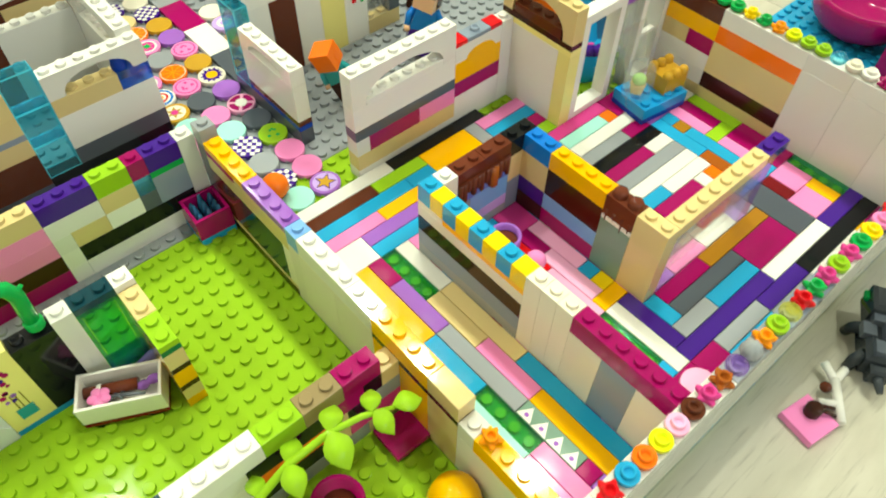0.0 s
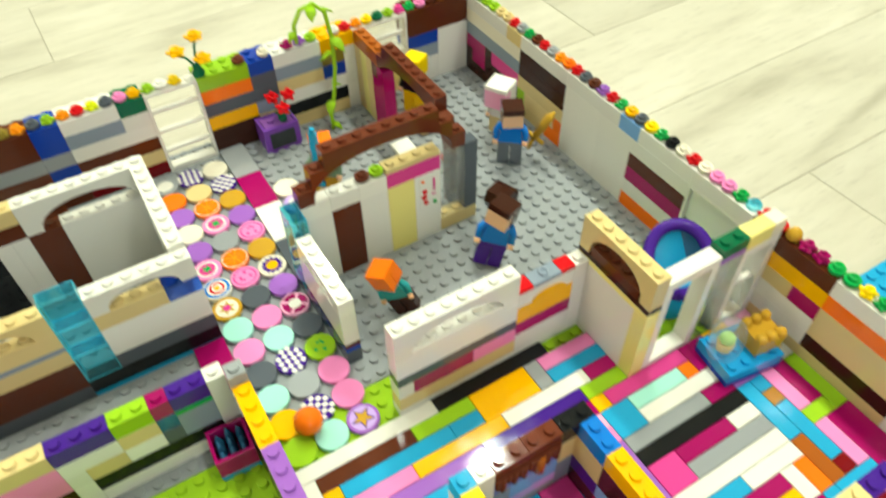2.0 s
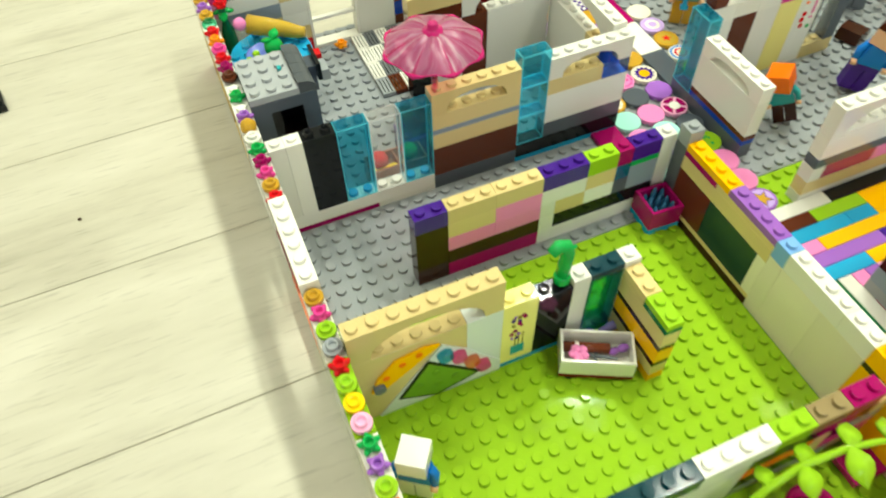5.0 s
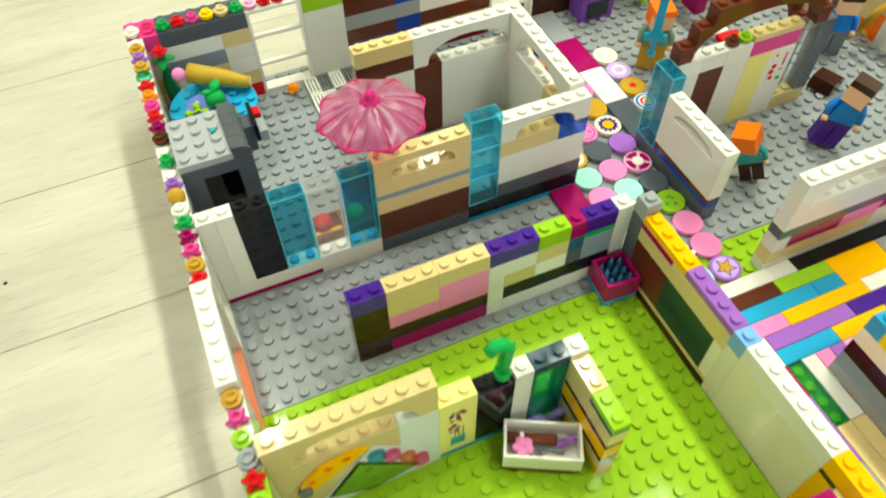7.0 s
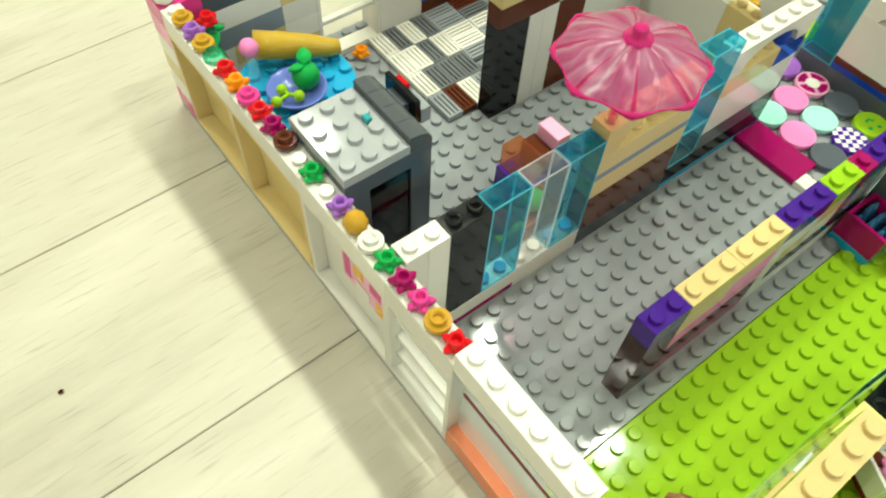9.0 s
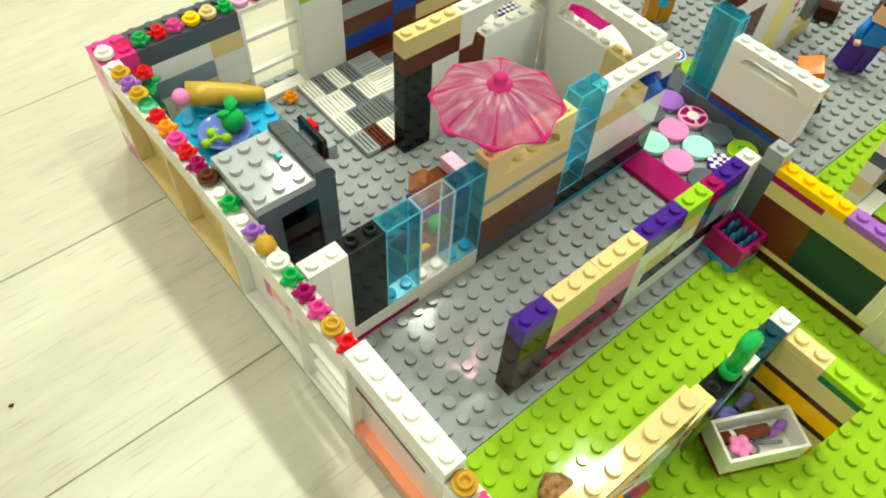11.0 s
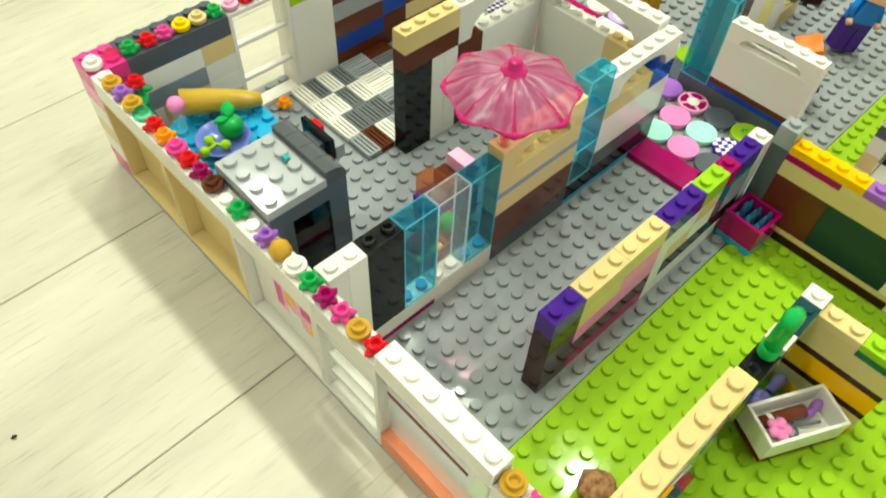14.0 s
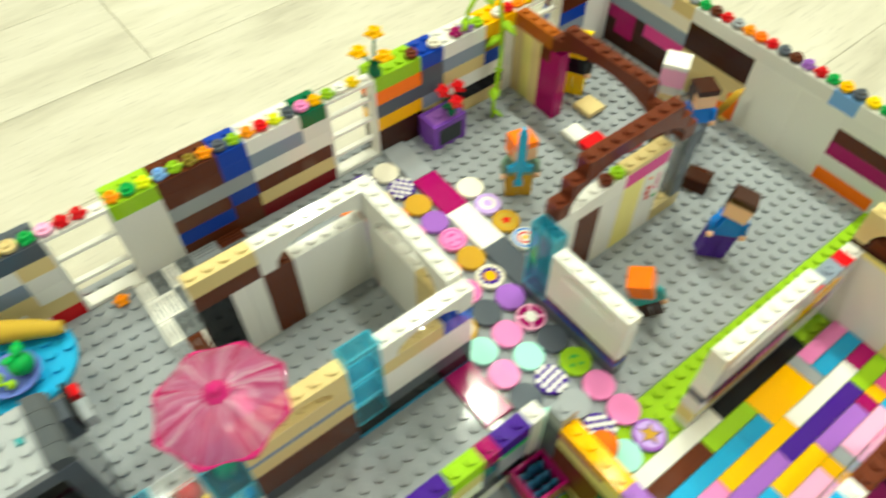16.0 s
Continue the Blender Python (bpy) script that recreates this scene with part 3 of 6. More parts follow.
def wall_purple():
    w = partition("low inner wall of purple, tan, pink and lime toy bricks")
    stack(w, "x", 7, -26, [(4, 1, "purple:2 tan:3 tan:3 purple:3 lime:2 magenta:1 purple:2", True), (0, 4, "dark_brown:2", False)])
    stack(w, "x", 9, -26, [(3, 1, "tan:3 pink:3 white:3 tan:2 tr_azure:1", False), (2, 1, "pink:3 pink:3 white:1 tan:2 white:2 dark_grey:1", False),
                           (1, 1, "dark_brown:6 white:1 black:7", False), (0, 1, "magenta:6 white:1 white:7", False)])
    stack(w, "x", 21, -26, [(3.667, 0.333, "bright_green:2", False), (2, 1.667, "blue_grey:2", False)])
    course(w, "x", 23, -26, 0, 5, "white:1", True)
    return w


def wall_kitchen():
    w = partition("inner wall with clear blue columns, a tan arch and a white arch")
    course(w, "x", 1, -19, 0, 0.333, "magenta:6 white:4", False)
    course(w, "x", 1, -19, 0.333, 0.867, "white:10", False)
    course(w, "x", 1, -19, 1.2, 5, "white:1 white:1", True)
    course(w, "x", 3, -19, 1.2, 5, "black:2", False)
    g = Geo()
    for i in (0.5, 1.5):
        g.lathe(i * U, 0.5 * U, [(0.31 * U, 0), (0.31 * U, 0.19 * H), (0.29 * U, 0.21 * H), (0.2 * U, 0.21 * H), (0.18 * U, 0.0)], 16, False)
    put("hollow_stud", g.mesh("hollow_stud", mat("black")), w, 3, -19, 6.2)
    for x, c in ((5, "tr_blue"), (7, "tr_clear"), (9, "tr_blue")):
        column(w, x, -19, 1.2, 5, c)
        g = Geo()
        for i in (0.5, 1.5):
            g.stud(i * U, 0.5 * U, 0.0)
        put("stud_row", g.mesh("stud_row", mat("white" if c == "tr_clear" else "azure")), w, x, -19, 1.22)
    course(w, "x", 11, -19, 0, 1, "dark_grey:6", False)
    course(w, "x", 11, -19, 1, 2, "brown:6", False)
    course(w, "x", 11, -19, 3, 1, "tan:6", False)
    course(w, "x", 11, -19, 4, 0.333, "blue_grey:6", False)
    course(w, "x", 11, -19, 4.333, 1, "tan:6", True)
    put("arch_brick", arch_mesh(6, 1.333, 0.95, 0.98, "tan"), w, 11, -19, 5.333)
    course(w, "x", 17, -19, 0, 0.333, "azure:8", False)
    course(w, "x", 17, -19, 0.333, 1, "black:8", False)
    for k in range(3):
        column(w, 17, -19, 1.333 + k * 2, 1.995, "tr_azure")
    course(w, "x", 19, -19, 1.333, 1, "dark_grey:6", False)
    course(w, "x", 19, -19, 2.333, 2, "white:6", False)
    course(w, "x", 19, -19, 4.333, 1, "tan:4 tr_dark_blue:2", True)
    put("arch_brick", arch_mesh(6, 1.333, 0.95, 0.98, "white"), w, 19, -19, 5.333)
    g = Geo()
    g.lathe(0, 0, [(0.46 * U, 0), (0.46 * U, 0.25 * H), (0.3 * U, 0.75 * H), (0.08 * U, 0.9 * H)], 14, True)
    put("blue_cone", g.mesh("blue_cone", mat("dark_blue")), w, 23.4, -18.5, 5.35, 0, "see-through dark blue cone")
    return w


def column(parent, x, y, z, h, colour, w=2, d=1):
    """A see-through column block with a studded top; bright strips paint carried light onto its edges."""
    g = Geo()
    X, Y, Z = w * U - GAP, d * U - GAP, h * H
    g.box(GAP, GAP, 0, X, Y, Z)
    for i in range(w):
        for j in range(d):
            g.stud((i + 0.5) * U, (j + 0.5) * U, Z)
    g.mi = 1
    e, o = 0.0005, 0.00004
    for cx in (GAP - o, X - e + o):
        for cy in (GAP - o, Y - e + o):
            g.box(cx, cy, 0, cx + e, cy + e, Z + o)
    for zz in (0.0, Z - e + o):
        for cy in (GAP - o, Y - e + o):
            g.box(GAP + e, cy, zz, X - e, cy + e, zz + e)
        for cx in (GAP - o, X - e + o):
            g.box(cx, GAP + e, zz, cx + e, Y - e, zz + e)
    o = put("clear_column", g.mesh("clear_column", mat(colour), mat("tr_lit_rim" if colour == "tr_clear" else "tr_lit_edge")), parent, x, y, z, 0, "see-through block with edges coloured to look lit")
    o.visible_shadow = False
    return o


def wall_pantry():
    w = partition("walls of a small white room with two round arches")
    course(w, "x", 13, -10, 6, 1, "tan:4", True)
    course(w, "x", 13, -10, 5, 1, "brown:4", False)
    course(w, "x", 13, -10, 0, 5, "black:2 white:1 white:1", False)
    course(w, "x", 17, -10, 0, 5, "brown:2", True)
    course(w, "x", 19, -10, 0, 5, "white:5", True)
    put("arch_brick", arch_mesh(8, 2.0, 1.0, 1.45, "white"), w, 17, -10, 5)
    course(w, "y", 24, -10, 0, 5, "white:5 tan:2 white:1", True)
    put("arch_brick", arch_mesh(8, 2.0, 1.0, 1.45, "white", axis="y"), w, 24, -10, 5)
    return w


def wall_yellow():
    w = partition("long inner wall topped with yellow, purple and white bricks")
    course(w, "y", 24, -26, 0, 4.667, "dark_grey:1", False)
    course(w, "y", 24, -26, 4.667, 1, "grey:1", True)
    course(w, "y", 24, -27, 4.6, 0.4, "gold_yellow:4 lavender:4", True)
    course(w, "y", 24, -35, 4, 1, "sky:1 white:4 white:2 gold_yellow:4", True)
    course(w, "y", 24, -27, 0, 0.5, "dark_brown:8", False)
    course(w, "y", 24, -27, 0.5, 0.3, "tan:8", False)
    course(w, "y", 24, -27, 0.8, 2.6, "choc:3 dark_teal:4.3", False)
    course(w, "y", 24, -27, 3.4, 0.85, "tan:8", False)
    course(w, "y", 24, -27, 4.25, 0.35, "magenta:3 tan:5", False)
    course(w, "y", 24, -34.3, 0.8, 2.6, "cream:0.7", False)
    course(w, "y", 24, -35, 0, 4, "cream:1 cream:3 cream:3", False)
    course(w, "y", 24, -42, 0, 3.667, "gold_yellow:4 tan:2", False)
    course(w, "y", 24, -42, 3.667, 0.333, "dark_brown:6", False)
    course(w, "y", 24, -46, 4, 1, "tan:2", False)
    course(w, "y", 24, -48, 0, 3, "white:6", False)
    course(w, "y", 24, -48, 3, 1, "white:1 gold_yellow:4 white:1", True)
    return w


def wall_lime_room():
    w = partition("inner wall with a tan arch, a pale yellow panel and a green glass window")
    course(w, "x", 1, -33, 0, 3.0, "tan:4 cream:2", False)
    course(w, "x", 7, -33, 0, 5.0, "cool_white:2", False)
    course(w, "x", 1, -33, 3.0, 2.0, "tan:6", True)
    put("arch_brick", arch_mesh(8, 2.0, 1.0, 1.45, "tan"), w, 1, -33, 5.0)
    course(w, "x", 9, -33, 0, 0.333, "azure:4", False)
    course(w, "x", 9, -33, 0.333, 4.667, "pale_yellow:2", True)
    course(w, "x", 11, -33, 0.333, 4.333, "black:2", False)
    g = Geo()
    g.lathe(0.5 * U, 0.5 * U, [(0.3 * U, 0), (0.3 * U, 0.0016), (0.2 * U, 0.0017), (0.2 * U, 0.0003)], 16, True)
    put("open_stud", g.mesh("open_stud", mat("black")), w, 11, -33, 4.667)
    course(w, "x", 13, -33, 0, 5, "white:1", True)
    course(w, "x", 14, -33, 0, 0.333, "tr_teal:2", False)
    window(w, "x", 14, -33, 0.333, 2, 4.3, "tr_sea", 0, "tr_green", 0.2)
    course(w, "x", 14, -33, 4.64, 0.36, "deep_teal:2", True)
    course(w, "x", 16, -33, 0, 5, "white:1", True)
    course(w, "y", 16, -33, 4.333, 0.333, "tan:2 lime:2", True)
    course(w, "y", 16, -33, 4, 0.333, "tan:2 dark_green:2", False)
    course(w, "y", 16, -33, 3, 1, "tan:4", False)
    course(w, "y", 16, -33, 2.667, 0.333, "dark_brown:4", False)
    course(w, "y", 16, -33, 1.667, 1, "gold_yellow:4", False)
    course(w, "y", 16, -33, 1.333, 0.333, "dark_brown:4", False)
    course(w, "y", 16, -33, 0.6, 0.733, "tan:4", False)
    course(w, "y", 16, -33, 0, 0.6, "gold_yellow:4", False)
    return w


def wall_south_mid():
    w = partition("inner wall of white, lime, tan and magenta bricks")
    course(w, "x", 1, -44, 4, 1, "cream:4 deep_teal:4 deep_teal:4 white:4 lime:2 dark_tan:2 magenta:2", True)
    course(w, "x", 1, -44, 3, 1, "white:15 black:4 magenta:2 black:1", False)
    course(w, "x", 23, -44, 3, 1, "tan:1", True)
    course(w, "x", 1, -44, 2, 1, "white:15 orange:4 tan:1 black:1 grey:2", False)
    course(w, "x", 1, -44, 1, 1, "white:15 black:4 tan:1 dark_pink:3", False)
    course(w, "x", 1, -44, 0, 1, "white:15 grey:4 grey:2 tan:2", False)
    return w


def wall_door_panel():
    w = partition("free-standing white panel on dark plates with a clear teal column")
    course(w, "y", 31, -17, 0, 1, "dark_grey:2 dark_grey:6", False)
    course(w, "y", 31, -19, 1.0, 0.333, "dark_blue:6", False)
    course(w, "y", 31, -19, 1.333, 0.333, "brown:6", False)
    course(w, "y", 31, -19, 1.667, 2.333, "white:6", False)
    put("arch_brick", arch_mesh(6, 1.0, 0.95, 0.66, "white", axis="y"), w, 31, -19, 4.0)
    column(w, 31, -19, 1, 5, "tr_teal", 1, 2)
    return w


def wall_centre():
    w = partition("inner wall with a brown door, a pale yellow panel and a fruit picture")
    course(w, "x", 32, -18, 0, 5, "white:2 brown:2 white:2 pale_yellow:2 white:2", False)
    course(w, "x", 32, -18, 5, 1, "white:2", False)
    course(w, "x", 34, -18, 5, 1, "white:2", True)
    course(w, "x", 36, -18, 5, 1, "white:2 dark_pink:4", False)
    course(w, "x", 38, -18, 6, 0.333, "tan:4", True)
    course(w, "x", 42, -18, 0, 1, "tan:3", True)
    window(w, "x", 42, -18, 1, 2, 5, "tr_clear", 0, rim=0.12)
    course(w, "x", 44, -18, 1, 5, "dark_grey:1", False)
    g = Geo()
    g.mi = 4
    g.box(0.35 * U, -0.0002, 0.9 * H, 1.98 * U, 0.0, 3.45 * H, 0)
    for cx, cz, r, k in ((0.75, 2.3, 0.2, 0), (0.68, 1.9, 0.22, 0), (0.8, 1.45, 0.2, 0), (0.62, 3.1, 0.12, 2), (1.5, 1.3, 0.16, 3)):
        g.mi = k
        pts = [((cx + r * math.cos(a * math.pi / 8)) * U, cz * H + r * U * math.sin(a * math.pi / 8)) for a in range(16)]
        g.prism(pts, "x", -0.0005 - 0.00005 * k, -0.0002)
    g.mi = 1
    g.box(1.4 * U, -0.0005, 2.2 * H, 1.55 * U, -0.0002, 3.1 * H, 0)
    g.box(1.3 * U, -0.0005, 1.9 * H, 1.6 * U, -0.0002, 2.0 * H, 0)
    put("fruit_print", g.mesh("fruit_print", mat("red"), mat("dark_pink"), mat("orange"), mat("bright_green"), mat("white")), w, 40, -18, 1.4, 0, "paper printed with red, orange and green fruit")
    return w


def step_arch(label, axis, x, y, n, base):
    """A long brown arch, three bricks high, whose ends come down in steps of one stud."""
    w = tagged(empty("brick_arch"), label, "arch", kind="structure")
    pts = [(GAP, 0.00002), (1.0 * U, 0.00002)]
    mid, half = n * U / 2, (n / 2 - 1.0) * U
    for k in range(1, 18):
        a = math.pi * (1 - k / 18)
        pts.append((mid + half * math.cos(a), 2.15 * H * math.sin(a) ** 0.8))
    L = n * U
    pts += [(L - U, 0.00002), (L - GAP, 0.00002), (L - GAP, H), (L - U, H), (L - U, 2 * H), (L - 2 * U, 2 * H), (L - 2 * U, 3 * H),
            (2 * U, 3 * H), (2 * U, 2 * H), (U, 2 * H), (U, H), (GAP, H)]
    g = Geo()
    if axis == "x":
        g.prism(pts, "x", GAP, U - GAP)
    else:
        g.prism([(-u, z) for u, z in reversed(pts)], "y", GAP, U - GAP)
    for i in range(n):
        z = (3 if 2 <= i < n - 2 else 2 if i in (1, n - 2) else 1) * H
        if axis == "x":
            g.stud((i + 0.5) * U, 0.5 * U, z)
        else:
            g.stud(0.5 * U, -(i + 0.5) * U, z)
    put("arch_brick", g.mesh("step_arch", mat("choc")), w, x, y, base)
    if axis == "y":
        brick(w, x, y - n, 0, 1, 1, base, "black", False)
        brick(w, x, y - 2, 0, 1, 2, base, "magenta", False)
        brick(w, x - 0.03, y - 2, base, 1, 1, 1, "magenta", False)
        course(w, "y", x, -1, 0, 5, "tan:1 pale_yellow:1 tan:1", False)
        course(w, "y", x, -1, 5, 1, "rust:4", True)
    return w


def wall_white_arch():
    w = partition("white arched wall on tan, magenta and pink bricks")
    course(w, "x", 32, -30, 0, 0.667, "white:8", False)
    course(w, "x", 32, -30, 0.667, 1, "tan:8", False)
    course(w, "x", 32, -30, 1.667, 1, "white:1 magenta:4 pink:3", False)
    course(w, "x", 32, -30, 2.667, 0.667, "dark_grey:8", False)
    course(w, "x", 32, -30, 3.333, 1.334, "white:8", False)
    course(w, "x", 33, -30, 4.667, 0.333, "white:6", True)
    put("arch_brick", arch_mesh(8, 2.0, 0.95, 1.45, "white"), w, 32, -30, 4.667)
    course(w, "x", 40, -30, 0, 2, "white:4", False)
    course(w, "x", 40, -30, 2, 0.95, "magenta:4", False)
    course(w, "x", 40, -30, 2.95, 1.25, "gold_yellow:4", False)
    course(w, "x", 40, -30, 4.2, 1.0, "white:4", False)
    g = Geo()
    g.prism([(0.95 * U, 0)] + [((2.2 - 1.25 * math.cos(k * math.pi / 10)) * U, 0.55 * H * math.sin(k * math.pi / 10)) for k in range(1, 10)] + [(3.45 * U, 0)], "x", -0.0004, 0.0)
    put("curve_inlay", g.mesh("inlay", mat("gold_yellow")), w, 40, -30, 4.2)
    course(w, "x", 40, -30, 5.2, 0.25, "red:1 blue_grey:2 red:1", False)
    g = Geo()
    g.lathe(0, 0, [(0.3 * U, 0), (0.3 * U, 0.0016), (0.2 * U, 0.0017), (0.2 * U, 0.0004)], 14, True)
    put("stud", g.mesh("stud", mat("blue_grey")), w, 42, -29.5, 5.45)
    course(w, "x", 44, -30, 0, 5.333, "white:1", True)
    return w


def wall_tan_gate():
    w = partition("tall wall with a tan arch over a white panel and a pale yellow post")
    course(w, "y", 45, -29, 0, 5, "white:5 pale_yellow:1", False)
    course(w, "y", 45, -29, 5, 0.333, "pale_yellow:6", False)
    course(w, "y", 45, -29, 5.333, 0.333, "dark_brown:6", False)
    course(w, "y", 45, -30, 5.667, 0.6, "brown:4", True)
    put("arch_brick", arch_mesh(6, 2.0, 0.8, 1.6, "tan", axis="y"), w, 45, -29, 5.667)
    return w


def wall_white_gate():
    w = partition("white door frame wall with a clear panel and pale yellow top")
    window(w, "x", 46, -35, 0, 4, 7, "white", 0, None, rim=0.55)
    course(w, "x", 50, -35, 6.667, 0.667, "dark_green:2", True)
    course(w, "x", 50, -35, 6.333, 0.333, "lavender:2", False)
    course(w, "x", 52, -35, 6.333, 1, "pale_yellow:2 cream:1", False)
    window(w, "x", 50, -35, 0, 2, 6.333, "tr_clear", 0, rim=0.12)
    window(w, "x", 52, -35, 0, 3, 6.333, "white", 1, None, rim=0.5)
    return w


def walls_choc_room():
    w = partition("wall of alternating azure and yellow bricks with white and magenta ends")
    course(w, "y", 31, -37, 4, 1, "azure:1", True)
    for k in range(8):
        course(w, "y", 31, -37 - k, 4, 1, ("yellow:1" if k % 2 else "azure:1"), k % 2 == 0) if k else None
    course(w, "y", 31, -37, 3.667, 0.333, "cream:2 gold_yellow:6", False)
    course(w, "y", 31, -37, 3, 0.667, "cream:8", False)
    course(w, "y", 31, -37, 2, 1, "dark_brown:8", False)
    course(w, "y", 31, -37, 1, 1, "blue_grey:8", False)
    course(w, "y", 31, -37, 0.333, 0.667, "grey:8", False)
    course(w, "y", 31, -45, 0.333, 4.667, "cream:1 cream:1 cream:1", True)
    course(w, "y", 31, -48, 4, 1, "magenta:6", True)
    course(w, "y", 31, -48, 0.333, 3.667, "cream:2 blue_grey:2 cream:2", False)
    v = partition("wall topped with chocolate brown and black bricks")
    course(v, "x", 32, -38, 0.333, 4.667, "white:1", True)
    course(v, "x", 33, -38, 2.9, 1.1, "periwinkle:4", False)
    course(v, "x", 33, -38, 1.6, 1.3, "blue_grey:1 sky:3", False)
    for x0, c, words_ in ((33, "choc", "dripping chocolate brown brick"), (35, "choc", "dripping chocolate brown brick with a rusty splash")):
        k = Kit().b(GAP / U, GAP / U, 0.02, 2 - GAP / U, 1 - GAP / U, 1).studs(0, 0, 2, 1, 1)
        for q, (s0, dz, r) in enumerate(((0.2, 0.75, 0.17), (0.5, 1.1, 0.2), (0.85, 0.6, 0.17), (1.2, 0.95, 0.2), (1.55, 0.7, 0.18), (1.82, 1.05, 0.17))):
            k.cyl(s0, 0.0, [(0.03, -dz), (r * 0.8, -dz + 0.12), (r, -dz + 0.3), (r, 0.3)], 10)
        put("dripping_brick", k.mesh("drip", mat(c)), v, x0, -38, 4, 0, words_)
    put("splash", Kit().cyl(0, 0, [(0.05, -1.3), (0.34, -1.0), (0.36, -0.4), (0.3, 0.2)], 10).mesh("splash", mat("rust")), v, 35.7, -38, 4, 0, "rusty orange-brown splash")
    course(v, "x", 33, -38, 0.9, 0.7, "pale_lavender:4", False)
    course(v, "x", 33, -38, 0.333, 0.567, "grey:4", False)
    course(v, "x", 37, -38, 4, 1, "black:2", True)
    course(v, "x", 37, -38, 2.333, 1.667, "tan:1 tan:1", False)
    course(v, "x", 37, -38, 0.333, 2, "blue_grey:1 purple:1", False)
    e = partition("wall topped with blue, golden yellow and dripping brown bricks")
    course(e, "y", 38, -38, 4, 1, "blue:2 gold_yellow:4", True)
    course(e, "y", 38, -38, 2.333, 1.667, "tan:2", False)
    course(e, "y", 38, -40, 2.333, 1.667, "dark_brown:4", False)
    course(e, "y", 38, -38, 1.333, 1, "purple:2 sky:4", False)
    course(e, "y", 38, -38, 0.333, 1, "dark_brown:2 magenta:4", False)
    course(e, "y", 38, -44, 0.333, 3.2, "sand_green:2", False)
    course(e, "y", 38, -44, 3.533, 0.267, "white:2", False)
    drip = Geo()
    drip.box(GAP, -2 * U + GAP, 0, U - GAP, -GAP, 1.2 * H)
    for s, dz in ((0.25, 0.5), (0.75, 0.2), (1.3, 0.6), (1.75, 0.3)):
        drip.lathe(0.0 + 0.2 * U, -s * U, [(0.0003, -dz * H), (0.0016, -dz * H + 0.001), (0.0018, 0.4 * H)], 10, True)
    for s in (0.5, 1.5):
        drip.lathe(0.5 * U, -s * U, [(0.0035, 1.1 * H), (0.0034, 1.35 * H), (0.0028, 1.5 * H), (0.0012, 1.56 * H)], 14, True)
    put("dripping_brick", drip.mesh("drip", mat("choc")), e, 38, -44, 3.8, 0, "dark chocolate brown glossy drips")
    course(e, "y", 38, -46, 0.333, 4.667, "tan:2", True)
    t = partition("low wall with a long tan beam over a clear panel")
    course(t, "x", 39, -48, 4.333, 0.667, "tan:8", True)
    course(t, "x", 39, -48, 4.0, 0.333, "tr_clear:8", False)
    course(t, "x", 47, -48, 0.333, 4, "tr_purple:1", False)
    course(t, "x", 47, -48, 4.333, 0.667, "purple:2", True)
    window(t, "x", 39, -48, 0.333, 8, 3.667, "tr_clear", 0, rim=0.15)


wall_purple(), wall_kitchen(), wall_pantry(), wall_yellow(), wall_lime_room(), wall_south_mid(), wall_door_panel(), wall_centre()
step_arch("long brown stepped arch standing on the white wall", "x", 32, -18, 12, 6)
step_arch("long brown stepped arch spanning towards the outer wall", "y", 44, -4, 12, 4)
wall_white_arch(), wall_tan_gate(), wall_white_gate(), walls_choc_room()


# ---- flower studs and round studs along the wall tops ----
def flower_mesh(colour):
    """Five pointed petals on a thin plate, with an open round stud in the middle."""
    key = ("flower", colour)
    if key not in SHAPES:
        g = Geo()
        ring = []
        for k in range(30):
            a = 2 * math.pi * k / 30 + 0.3
            w = 0.5 + 0.5 * math.cos(5 * a - 1.5)
            ring.append(((0.33 + 0.24 * w ** 1.3) * U, a, 0.0007 * w))
        b = len(g.v)
        for z, shrink in ((0.0006, 0.96), (0.0017, 1.0), (0.0023, 0.9)):
            g.v += [(r * shrink * math.cos(a), r * shrink * math.sin(a), z + up) for r, a, up in ring]
        for i in range(2):
            for k in range(30):
                j = (k + 1) % 30
                g.face([b + i * 30 + k, b + i * 30 + j, b + (i + 1) * 30 + j, b + (i + 1) * 30 + k], i == 1)
        c = len(g.v)
        g.v.append((0, 0, 0.0022))
        for k in range(30):
            g.face([b + 60 + k, b + 60 + (k + 1) % 30, c], True)
        g.lathe(0, 0, [(0.31 * U, 0.0002), (0.31 * U, 0.0022), (0.305 * U, 0.0044), (0.285 * U, 0.0047), (0.2 * U, 0.0047), (0.18 * U, 0.0045), (0.17 * U, 0.0026)], 16, True)
        SHAPES[key] = g.mesh("flower_stud", mat(colour))
    return SHAPES[key]


def round_mesh(colour):
    key = ("round", colour)
    if key not in SHAPES:
        g = Geo()
        g.lathe(0, 0, [(0.36 * U, 0.0002), (0.36 * U, 0.001), (0.485 * U, 0.0011), (0.485 * U, 0.003), (0.465 * U, 0.0032)], 18, True)
        g.lathe(0, 0, [(0.3 * U, 0.0032), (0.3 * U, 0.0047), (0.285 * U, 0.0049), (0.2 * U, 0.0049), (0.2 * U, 0.0034)], 14, True)
        SHAPES[key] = g.mesh("round_stud", mat(colour))
    return SHAPES[key]


